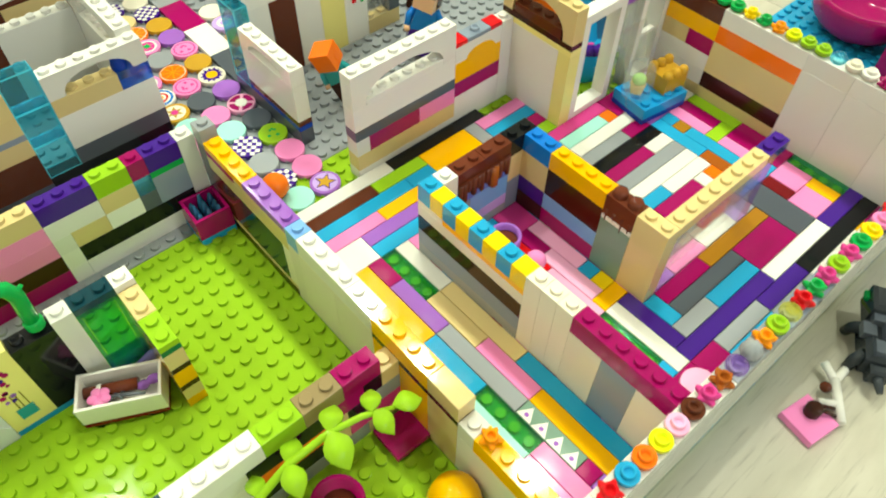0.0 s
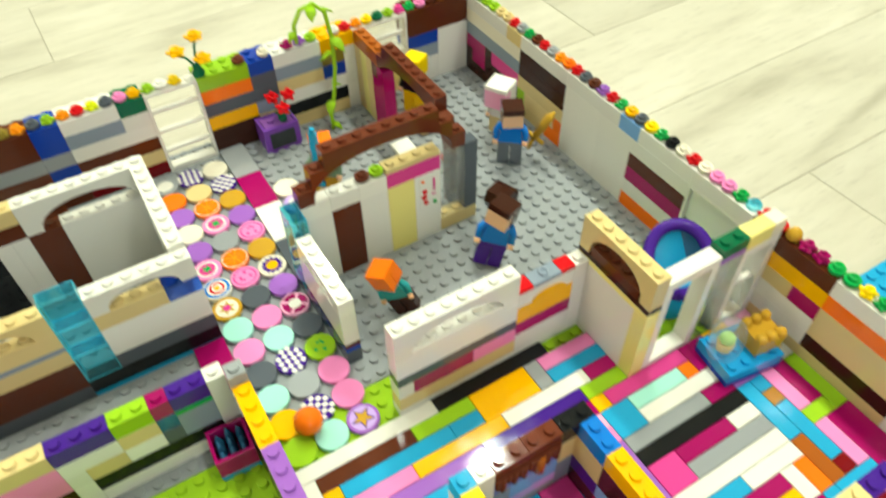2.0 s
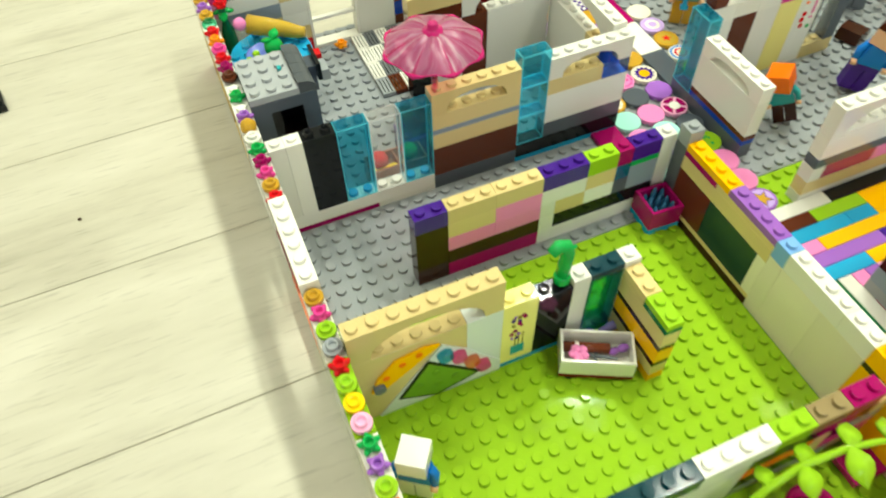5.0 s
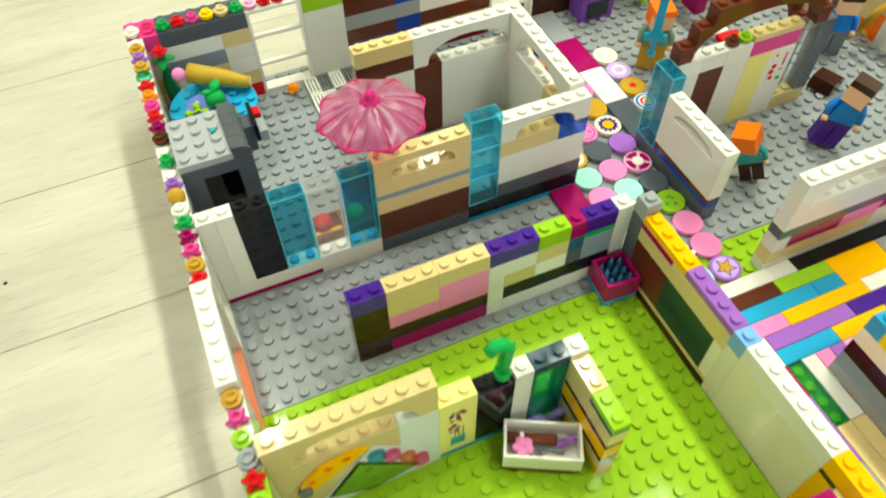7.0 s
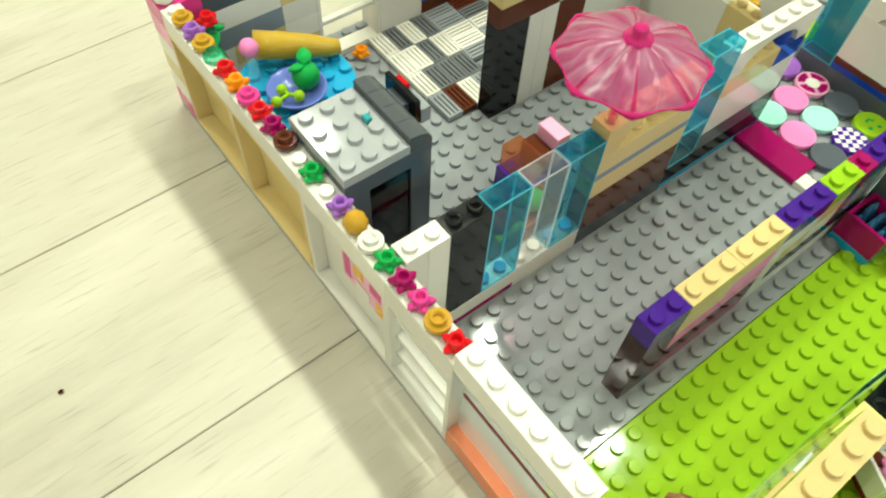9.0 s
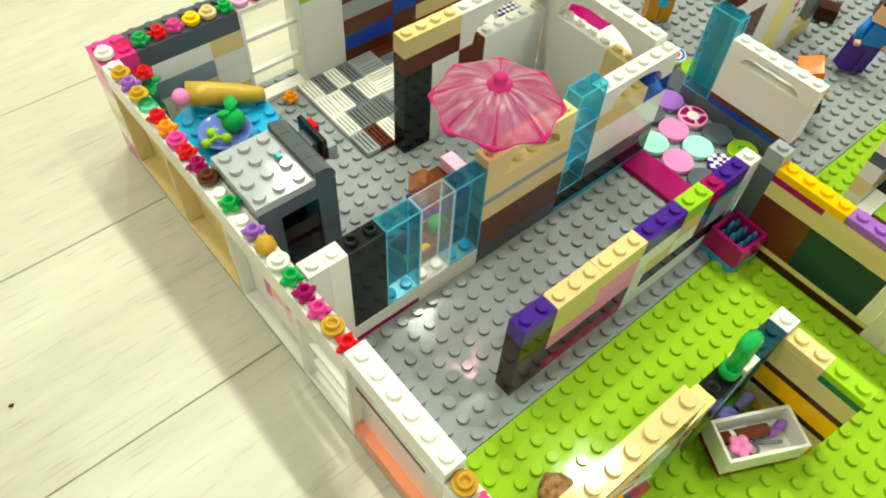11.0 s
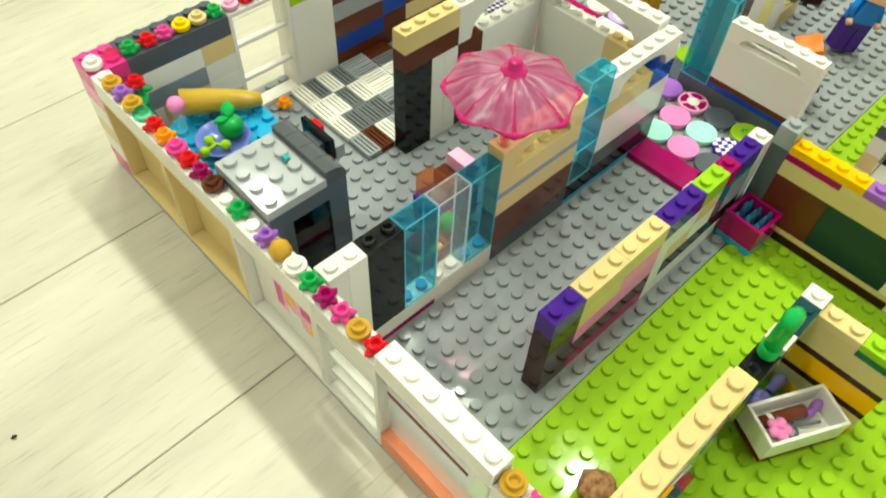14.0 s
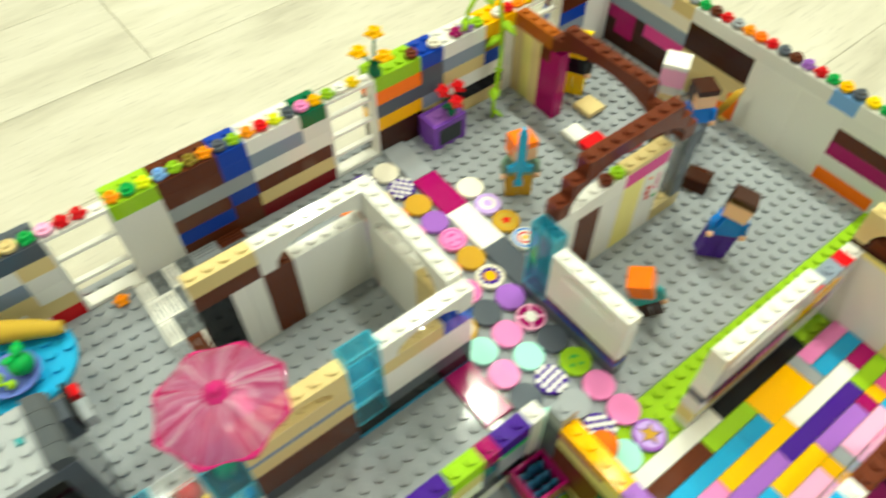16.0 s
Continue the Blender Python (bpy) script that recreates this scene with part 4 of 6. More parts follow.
def swirl_mesh(colour):
    """A little ball with twisted grooves, like piped cream."""
    key = ("swirl", colour)
    if key not in SHAPES:
        g = Geo()
        rows = [(0.3, 0.0002), (0.46, 0.0012), (0.5, 0.0026), (0.46, 0.0042), (0.36, 0.0056), (0.2, 0.0067), (0.05, 0.0071)]
        m = 40
        for i, (r, z) in enumerate(rows):
            for k in range(m):
                a = 2 * math.pi * k / m
                q = r * (1 - 0.1 * (0.5 + 0.5 * math.cos(8 * a + 0.5 * i)))
                g.v.append((q * U * math.cos(a), q * U * math.sin(a), z))
        for i in range(len(rows) - 1):
            for k in range(m):
                j = (k + 1) % m
                g.face([i * m + k, i * m + j, (i + 1) * m + j, (i + 1) * m + k], True)
        g.face([(len(rows) - 1) * m + k for k in range(m)])
        SHAPES[key] = g.mesh("swirl", mat(colour))
    return SHAPES[key]


def words(c):
    return c.replace("tr_", "clear ").replace("_", " ")


def top_piece(code, x, y, z, k, where):
    c, kind = code.split("/")
    if kind == "f":
        ob = put("flower_stud", flower_mesh(c), None, x, y, z, 37 * k % 72)
        tagged(ob, words(c) + " plastic flower stud on the " + where, "flower stud", "flower studs on the wall tops")
    elif kind == "r":
        ob = put("round_stud", round_mesh(c), None, x, y, z, 0)
        tagged(ob, words(c) + " round plastic stud on the " + where, "round stud", "round studs on the wall tops")
    else:
        ob = put("swirl_piece", swirl_mesh(c), None, x, y, z, 0)
        tagged(ob, words(c) + " swirled ball piece on the " + where, "swirl piece", "swirl pieces on the wall tops")
    if c in CLEAR:
        ob.visible_shadow = False


def top_row(text, x, y, dx, dy, z, where):
    for k, code in enumerate(text.split()):
        if code != "-":
            top_piece(code, x + k * dx, y + k * dy, z, k, where)


top_row("white/r - gold/r lavender/f gold/r tr_green/r red/f amber/f dark_pink/r red/f magenta/f brown/r - bright_green/f - lavender/f gold/b white/r "
        "bright_green/f magenta/f dark_pink/f gold/r red/f - - - - - - gold/r dark_pink/f lime/r grey/r red/f lime/r yellow/r light_pink/r bright_green/f "
        "lavender/f lime/r amber/f red/f gold/r magenta/f bright_green/f light_pink/r yellow/r red/f lime/r dark_pink/f lavender/f orange/r white/r red/f", 0.5, -0.5, 0, -1, 6, "window wall")
top_row("tr_pink/r bright_green/f red/f dark_pink/f yellow/r tan/r bright_green/f light_pink/r red/f red/f - amber/f bright_green/r lemon/f sky/f lime/f olive/f amber/f "
        "dark_grey/r lime/f amber/f red/r lemon/f dark_grey/r pink/r gold_yellow/f lime/f white/r yellow/f - - - - choc/r - cream/r - magenta/f lavender/f lime/r - white/r red/f amber/f "
        "yellow/r dark_green/r lime/f dark_pink/f bright_green/f pink/r brown/r rust/r dark_pink/r pink/r yellow/f", 1.5, -0.5, 1, 0, 6, "tall mixed wall")
top_row("lime/r lime/r lime/f lime/r tan/r tan/r red/f grey/r bright_green/f brown/r red/f grey/r amber/f orange/r red/f dark_grey/r brown/r lavender/f red/f bright_green/f gold_yellow/r "
        "dark_grey/r yellow/r bright_green/f black/r cream/r red/f cream/r pink/r pink/r bright_green/f tr_azure/r red/f red/r gold/b magenta/f magenta/f bright_green/r bright_green/r "
        "yellow/f bright_green/f amber/f lemon/r lime/r lime/r tr_azure/r cream/r white/r magenta/f lime/r bright_green/f amber/f yellow/f", 55.5, -1.5, 0, -1, 6, "brown and white wall")
top_row("red/f azure/r orange/r lemon/r light_pink/r brown/r dark_pink/f rust/f tr_purple/r grey/b amber/f lime/r tr_yellow/r red/f bright_green/f dark_pink/f lime/r dark_pink/f "
        "bright_green/r yellow/r pink/r red/f white/r amber/f lime/r lavender/f gold_yellow/r bright_green/f pink/r red/f", 25.5, -54.5, 1, 0, 6, "pale outer wall")
top_row("amber/f", 24.5, -49.5, 1, 0, 4, "long inner wall")
top_row("choc/r lime/r", 36.5, -17.5, 1, 0, 6, "wall with the brown door")


# ---- loose things ----
def thing(name, label, category, x, y, z=0, turn=0, group=""):
    ob = tagged(empty(name, x, y, z), label, category, group)
    ob.rotation_euler = (0, 0, radians(turn))
    return ob


def part(name, g, colour, parent, label=""):
    ob = new(name, g.mesh(name, mat(colour) if isinstance(colour, str) else colour))
    ob.parent = parent
    if label:
        ob["label"] = label
    if isinstance(colour, str) and colour in CLEAR:
        ob.visible_shadow = False
    return ob


# ---- kitchen corner ----
def umbrella():
    t = thing("umbrella", "see-through pink toy umbrella standing on the tan arch", "umbrella", 11.4, -18.6, 6.667)
    g, n, R = Kit(), 8, 2.88
    rows = [(0.1, 3.5), (0.2, 3.47), (0.4, 3.37), (0.62, 3.2), (0.82, 2.98), (0.95, 2.8), (1.0, 2.7)]
    m = n * 6
    for f, z in rows:
        for k in range(m):
            a = 2 * math.pi * k / m
            w = 0.5 - 0.5 * math.cos(n * a)
            fold = 1.0 - 0.072 * w * f ** 0.7
            puff = 0.16 * w * math.sin(math.pi * min(f, 1.0) ** 1.2)
            g.v.append((R * f * fold * math.cos(a) * U, R * f * fold * math.sin(a) * U, (z + puff + (0.03 * w if f > 0.9 else 0)) * H))
    for i in range(len(rows) - 1):
        for k in range(m):
            j = (k + 1) % m
            g.face([(i + 1) * m + k, (i + 1) * m + j, i * m + j, i * m + k], True)
    canopy = part("canopy", g, UMBRELLA, t, "milky streaked pink dome of eight panels")
    pts, thick = [], []
    for k in range(m + 1):
        a = 2 * math.pi * k / m
        w = 0.5 - 0.5 * math.cos(n * a)
        pts.append((R * (1 - 0.072 * w) * math.cos(a), R * (1 - 0.072 * w) * math.sin(a), 2.7 + 0.03 * w - 0.03 * (1 - w)))
        thick.append(0.04 + 0.12 * (1 - w) ** 3)
    part("rim", Kit().rod(pts, thick, 6), "deep_pink", canopy, "deep pink rim with pointed corners")
    for k in range(n):
        a = 2 * math.pi * k / n
        g = Kit().rod([(R * f * math.cos(a), R * f * math.sin(a), z - 0.05) for f, z in rows], [0.06, 0.06, 0.07, 0.08, 0.1, 0.12, 0.14], 6)
        part("rib", g, "tr_magenta", canopy)
    part("pole", Kit().rod([(0, 0, 0), (0, 0, 3.4)], 0.2, 10), "tr_magenta", t)
    part("tip", Kit().cyl(0, 0, [(0.6, 3.42), (0.56, 3.56), (0.38, 3.6), (0.3, 3.64), (0.3, 3.86), (0.26, 3.92), (0.08, 3.93)], 18), "deep_pink", t, "deep pink stud")


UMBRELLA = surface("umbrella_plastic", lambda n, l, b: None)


def umbrella_plastic():
    n, l = UMBRELLA.node_tree.nodes, UMBRELLA.node_tree.links
    n.remove(n["Principled BSDF"])
    tr, body, soft, skin = (n.new("ShaderNodeBsdf" + k) for k in ("Transparent", "Diffuse", "Translucent", "Glossy"))
    tr.inputs["Color"].default_value = (*srgb("F5A9C8"), 1)
    skin.inputs["Roughness"].default_value = 0.28
    # streaks from deep to pale pink that run down the panels
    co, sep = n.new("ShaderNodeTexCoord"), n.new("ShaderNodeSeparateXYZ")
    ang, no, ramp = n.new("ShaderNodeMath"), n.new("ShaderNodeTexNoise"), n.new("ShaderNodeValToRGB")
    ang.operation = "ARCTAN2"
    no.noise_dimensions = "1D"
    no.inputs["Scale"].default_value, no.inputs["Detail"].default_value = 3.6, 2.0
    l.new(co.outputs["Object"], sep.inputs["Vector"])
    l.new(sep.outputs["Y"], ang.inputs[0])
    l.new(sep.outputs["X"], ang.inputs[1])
    # broad noise patches bend the streaks
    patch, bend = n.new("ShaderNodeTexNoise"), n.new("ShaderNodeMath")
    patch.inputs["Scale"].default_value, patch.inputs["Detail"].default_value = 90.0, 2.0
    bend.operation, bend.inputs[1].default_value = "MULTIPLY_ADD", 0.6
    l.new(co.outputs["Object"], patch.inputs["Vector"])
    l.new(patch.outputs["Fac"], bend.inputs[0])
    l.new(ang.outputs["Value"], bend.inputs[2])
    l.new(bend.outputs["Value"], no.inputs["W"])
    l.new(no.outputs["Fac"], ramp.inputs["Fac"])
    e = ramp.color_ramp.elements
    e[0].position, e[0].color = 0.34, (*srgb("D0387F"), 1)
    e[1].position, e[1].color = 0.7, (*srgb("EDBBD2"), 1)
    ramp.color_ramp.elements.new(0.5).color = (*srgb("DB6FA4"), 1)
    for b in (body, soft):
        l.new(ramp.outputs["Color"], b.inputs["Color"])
    both, film, outer = n.new("ShaderNodeMixShader"), n.new("ShaderNodeMixShader"), n.new("ShaderNodeMixShader")
    both.inputs["Fac"].default_value, film.inputs["Fac"].default_value = 0.4, 0.66
    l.new(body.outputs["BSDF"], both.inputs[1])
    l.new(soft.outputs["BSDF"], both.inputs[2])
    l.new(tr.outputs["BSDF"], film.inputs[1])
    l.new(both.outputs["Shader"], film.inputs[2])
    fres = n.new("ShaderNodeFresnel")
    fres.inputs["IOR"].default_value = 1.5
    l.new(fres.outputs["Fac"], outer.inputs["Fac"])
    l.new(film.outputs["Shader"], outer.inputs[1])
    l.new(skin.outputs["BSDF"], outer.inputs[2])
    l.new(outer.outputs["Shader"], n["Material Output"].inputs["Surface"])


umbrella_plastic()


def oven():
    t = thing("oven", "grey toy oven with a studded top and dark glass front", "oven", 1, -15)
    g = Kit().b(0, 0, 0, 1.1, 4, 6.3).b(3.1, 0, 0, 4.1, 4, 6.3).b(1.1, 3, 0, 3.1, 4, 6.3).b(1.1, 0, 5.6, 3.1, 3, 6.3).b(1.1, 0, 0, 3.1, 3, 0.7)
    body = part("body", g, "dark_grey", t, "dark grey oven body")
    part("top_plate", Kit().b(0, 0, 6.32, 3.05, 4, 6.7).studs(0, 0, 3, 4, 6.7), "metal_light", t, "shiny grey studded plate")
    prof = [(3.06, 6.32), (4.14, 6.32), (4.14, 6.5), (4.07, 6.68), (3.9, 6.84), (3.6, 6.95), (3.06, 7.0)]
    for k in range(4):
        g = Kit()
        g.prism([(u * U, z * H) for u, z in prof], "x", (k + 0.015) * U, (k + 0.985) * U)
        part("lid_segment", g, "gunmetal", t, "curved glossy dark grey slope")
    part("glass", Kit().b(1.1, 0.12, 0.7, 3.1, 0.3, 5.6), "tr_dark", body, "smoked glass door").visible_shadow = False
    part("shelf", Kit().b(1.1, 0.4, 2.9, 3.1, 3, 3.02), "black", body)
    part("bun", Kit().bal(2.3, 1.0, 3.45, 0.6, 0.6, 0.4), "coral", t, "orange-red round food")
    part("roll", Kit().bal(1.7, 1.4, 1.25, 0.5), "rust", t)
    part("arm", Kit().b(4.12, 2.4, 4.6, 4.7, 3.6, 6.2), "dark_grey", t)
    part("rear_bar", Kit().b(4.7, 1.9, 5.5, 4.95, 4.1, 6.55), "black", t, "upright black bar")
    part("red_button", Kit().b(4.96, 3.3, 5.8, 5.4, 4.0, 6.25), "red", t)
    part("grey_block", Kit().b(4.96, 1.85, 5.45, 5.45, 3.1, 6.1), "grey", t)
    part("speck", Kit().b(2.3, 1.85, 6.7, 2.55, 2.2, 6.95), "teal_light", t)


def table_with_dish():
    t = thing("round_table", "round azure studded table plate on a stand", "table", 4.0, -5.6)
    part("stand", Kit().cyl(0, 0, [(1.0, 0), (1.0, 0.4), (0.6, 0.7), (0.6, 2.6), (1.0, 3.0)], 20), "white", t)
    g = Kit().cyl(0, 0, [(2.9, 3.05), (2.95, 3.1), (2.95, 3.35), (2.9, 3.4)], 40)
    for i in range(-3, 3):
        for j in range(-3, 3):
            if math.hypot(i + 0.5, j + 0.5) < 2.7:
                g.stud((i + 0.5) * U, (j + 0.5) * U, 3.4 * H)
    part("tabletop", g, "azure", t, "azure round plate with studs")
    d = thing("dish", "blue-lavender oval dish holding a green apple and cherries", "dish", 3.6, -6.5, 3.56)
    g = Kit()
    g.cyl(0, 0, [(0.7, 0.0), (1.2, 0.12), (1.42, 0.38), (1.45, 0.45), (1.34, 0.45), (1.1, 0.22), (0.3, 0.12)], 32)
    part("bowl", g, "periwinkle", d)
    a = thing("apple", "shiny green toy apple with a leaf in the dish", "apple", 4.2, -6.4, 3.75)
    fruit = part("fruit", Kit().cyl(0, 0, [(0.15, 0), (0.5, 0.08), (0.68, 0.4), (0.66, 0.7), (0.45, 0.95), (0.15, 0.98)], 18), "bright_green", a)
    part("leaf", Kit().leaf(0, 0, 1.1, 60, 0.95, -0.2), "bright_green", fruit)
    part("leaf", Kit().leaf(0, 0, 1.05, 170, 0.8, 0.0, 0.3), "bright_green", fruit)
    c = thing("cherries", "pair of lime green cherries on stalks in a dish", "cherries", 3.0, -6.9, 3.75)
    for x, y in ((-0.7, 0.0), (-0.1, 0.55), (0.35, -0.25)):
        part("cherry", Kit().bal(x, y, 0.3, 0.28), "lime", c)
        part("stalk", Kit().rod([(x, y, 0.3), (0.0, 0.05, 0.35)], 0.1, 6), "lime", c)
    h = thing("horn", "tan tapered horn lying across the round table", "horn", 3.3, -3.7, 3.56)
    g = Kit()
    g.rod([(-0.2, 0.3, 0.9), (1.0, -0.3, 0.75), (2.2, -0.9, 0.6), (3.1, -1.4, 0.45), (3.5, -1.55, 0.45)], [0.72, 0.68, 0.58, 0.45, 0.36], 12)
    part("cone", g, "ochre", h)
    i = thing("ice_cream", "pink ice cream ball in a clear cup", "ice cream", 2.5, -4.4, 3.56)
    part("cup", Kit().cyl(0, 0, [(0.32, 0), (0.28, 0.2), (0.22, 0.7), (0.34, 1.0), (0.36, 1.25)], 14), "tr_clear", i)
    part("scoop", Kit().bal(0, 0, 1.6, 0.46), "pink", i)
    b = thing("plant_in_bottle", "dark green bottle plant with a red flower on top", "plant", 1.75, -1.9, 0)
    part("base", Kit().b(-0.6, -0.6, 0, 0.6, 0.6, 1.6), "brown", b)
    part("bottle", Kit().cyl(0, 0, [(0.5, 1.6), (0.55, 2.4), (0.5, 3.4), (0.25, 4.2), (0.25, 5.2)], 14), "dark_green", b)
    part("leaves", Kit().leaf(0, 0, 4.9, 20, 0.9).leaf(0, 0, 4.9, 140, 0.9).leaf(0, 0, 4.9, 260, 0.9), "bright_green", b)
    o = put("flower", flower_mesh("red"), b)
    o.location = (0, 0, 5.2 * H)


def floor_bits():
    tagged(put("flower_stud", flower_mesh("amber"), None, 10.0, -1.9, 0.2), "amber plastic flower lying on grey studs", "flower stud", "flower studs on the floor")
    for x, y, z, c, w, label in ((10, -16, 0, "purple", 3, "purple stand under the cheese pieces"),):
        t = thing("food_stand", label, "food", x, y, z)
        part("base", Kit().b(0, 0, 0, 3, 2, 1.6).studs(0, 0, 3, 2, 1.6), c, t)
        part("cheese", Kit().b(0.1, 0.1, 1.75, 1.2, 1.9, 2.9), "tr_orange", t, "see-through orange block")
        part("cake", Kit().b(1.3, 0.2, 1.75, 2.1, 1.8, 2.6), "brown", t)
        part("pink_block", Kit().b(2.15, 0.3, 1.75, 2.95, 1.7, 3.2), "light_pink", t)
    t = thing("food_crate", "clay brown toy crate behind the clear columns", "crate", 7.05, -17.75, 0)
    part("base", Kit().b(0, 0, 0.02, 4.0, 1.7, 1.0), "clay", t)
    for x0, y0, x1, y1 in ((0, 0, 4.0, 0.14), (0, 1.56, 4.0, 1.7), (0, 0.14, 0.14, 1.56), (3.86, 0.14, 4.0, 1.56), (1.95, 0.14, 2.07, 1.56)):
        part("side", Kit().b(x0, y0, 1.0, x1, y1, 1.6), "clay", t)
    for x, c in ((7.95, "red"), (10.08, "bright_green")):
        t = thing("food_ball", words(c) + " round toy food lying in a clay brown crate", "food", x, -16.75, 1.04, 0, "food behind the clear columns")
        part("ball", Kit().bal(0, 0, 0.58, 0.62, 0.62, 0.56), c, t)
    t = thing("bone", "yellow toy bone lying in a clay brown crate", "bone", 8.1, -17.35, 1.2)
    part("shaft", Kit().rod([(-0.65, 0.0, 0), (0.65, 0.1, 0.1)], 0.16, 8), "yellow", t)
    for x in (-0.68, 0.68):
        part("knob", Kit().bal(x, 0.03, 0.05, 0.26), "yellow", t)
    g = Kit().b(0.56, -18.1, 1.65, 0.6, -14.9, 3.8, 0)
    t = thing("poster", "pink poster with yellow and white prints in a white window", "poster", 0, 0, 0)
    part("sheet", g, "light_pink", t)
    for y0, z0, y1, z1, c in ((-18.0, 1.75, -17.4, 2.4, "gold_yellow"), (-16.9, 1.75, -15.9, 2.3, "white"), (-17.8, 2.7, -17.0, 3.6, "dark_pink"), (-16.5, 2.6, -15.8, 3.3, "gold_yellow"), (-15.5, 1.9, -15.05, 3.5, "dark_pink")):
        part("print", Kit().b(0.54, y0, z0, 0.56, y1, z1, 0), c, t)
    t = thing("crystal_box", "open magenta box of dark blue crystals on azure plate", "box", 21.7, -28.3, 0, -3)
    part("plate", Kit().b(0, 0, 0.02, 2.2, 2.2, 0.4), "azure", t)
    part("box", Kit().b(0, 0, 0.42, 2.2, 0.2, 1.7).b(0, 2.0, 0.42, 2.2, 2.2, 1.7).b(0, 0.2, 0.42, 0.2, 2.0, 1.7).b(2.0, 0.2, 0.42, 2.2, 2.0, 1.7).b(0.2, 0.2, 0.42, 2.0, 2.0, 0.6), "magenta", t)
    r = random.Random(3)
    for k in range(9):
        x, y = 0.5 + 0.6 * (k % 3), 0.5 + 0.6 * (k // 3)
        part("crystal", Kit().cyl(x, y, [(0.28, 0.62), (0.3, 1.1), (0.08, 1.6 + 0.4 * r.random())], 5), "steel_blue", t)
    t = thing("egg", "smooth orange egg lying on the round tiles", "egg", 27.1, -28.0, 0.35)
    part("shell", Kit().cyl(0, 0, [(0.2, 0), (0.62, 0.18), (0.86, 0.55), (0.8, 0.95), (0.5, 1.25), (0.12, 1.36)], 22), "orange", t)


umbrella(), oven(), table_with_dish(), floor_bits()


# ---- dolls ----
def doll_mesh(shirt, legs, head="skin", hair="dark_brown", sword=None, head_turn=0, big=1.0):
    """A small block doll as one plain mesh, without a face."""
    g = Kit()
    cols = [legs, shirt, head, hair, "skin", sword or shirt]
    g.mi = 0
    g.b(-0.95, -0.5, 0.02, -0.04, 0.5, 1.45).b(0.04, -0.5, 0.02, 0.95, 0.5, 1.45).b(-0.95, -0.5, 1.46, 0.95, 0.5, 1.75)
    g.mi = 1
    g.prism([(-0.95 * U, 1.76 * H), (0.95 * U, 1.76 * H), (0.72 * U, 3.1 * H), (-0.72 * U, 3.1 * H)], "x", -0.5 * U, 0.5 * U)
    for s in (-1, 1):
        g.rod([(s * 0.75, 0, 2.95), (s * 1.12, -0.1, 2.5), (s * 1.15, -0.45, 1.95)], [0.28, 0.27, 0.23], 8)
    g.mi = 4
    for s in (-1, 1):
        g.rod([(s * 1.15, -0.45, 1.95), (s * 1.15, -0.72, 1.72)], 0.22, 8)
    first = len(g.v)
    r = 0.78 * big
    top = 3.12 + 1.3 * big
    g.mi = 2
    g.b(-r, -r, 3.12, r, r, top)
    g.mi = 3
    g.b(-r - 0.03, -r - 0.03, top - 0.36, r + 0.03, r + 0.03, top + 0.04)
    g.b(-r - 0.03, -0.15, 3.2, r + 0.03, r + 0.03, top - 0.37)
    c, q = math.cos(radians(head_turn)), math.sin(radians(head_turn))
    g.v[first:] = [(x * c - y * q, x * q + y * c, z) for x, y, z in g.v[first:]]
    if sword:
        g.mi = 5
        x, y = -0.15, -1.0
        g.b(x - 0.3, y - 0.16, 3.0, x + 0.3, y + 0.16, 5.5).b(x - 0.17, y - 0.16, 5.5, x + 0.17, y + 0.16, 5.85)
        g.b(x - 0.85, y - 0.17, 2.6, x + 0.85, y + 0.17, 3.0).b(x - 0.5, y - 0.17, 3.0, x + 0.5, y + 0.17, 3.22)
        g.b(x - 0.17, y - 0.16, 1.7, x + 0.17, y + 0.16, 2.6).b(x - 0.3, y - 0.16, 1.42, x + 0.3, y + 0.16, 1.72)
        g.mi = 4
        g.b(x - 0.28, y + 0.16, 2.1, x + 0.22, y + 0.62, 2.5)
    me = g.mesh("doll", *[mat(k) for k in cols])
    return new("toy_doll", me)


def one_doll(label, x, y, turn, lean=0, side=0, size=1.0, z=0.0, **k):
    """A doll is a single object: the mesh itself is the thing; lean tips it backwards, side tips it over sideways."""
    ob = doll_mesh(**k)
    tip = Euler((radians(lean), radians(side), 0)).to_matrix()
    low = min((tip @ v.co).z for v in ob.data.vertices) * size
    ob.location = (x * U, y * U, z * H + 0.0016 - low)
    ob.rotation_euler = (Euler((0, 0, radians(turn))).to_matrix() @ tip).to_euler()
    ob.scale = (size, size, size)
    tagged(ob, label, "doll", "toy dolls on the base plates")
    return ob


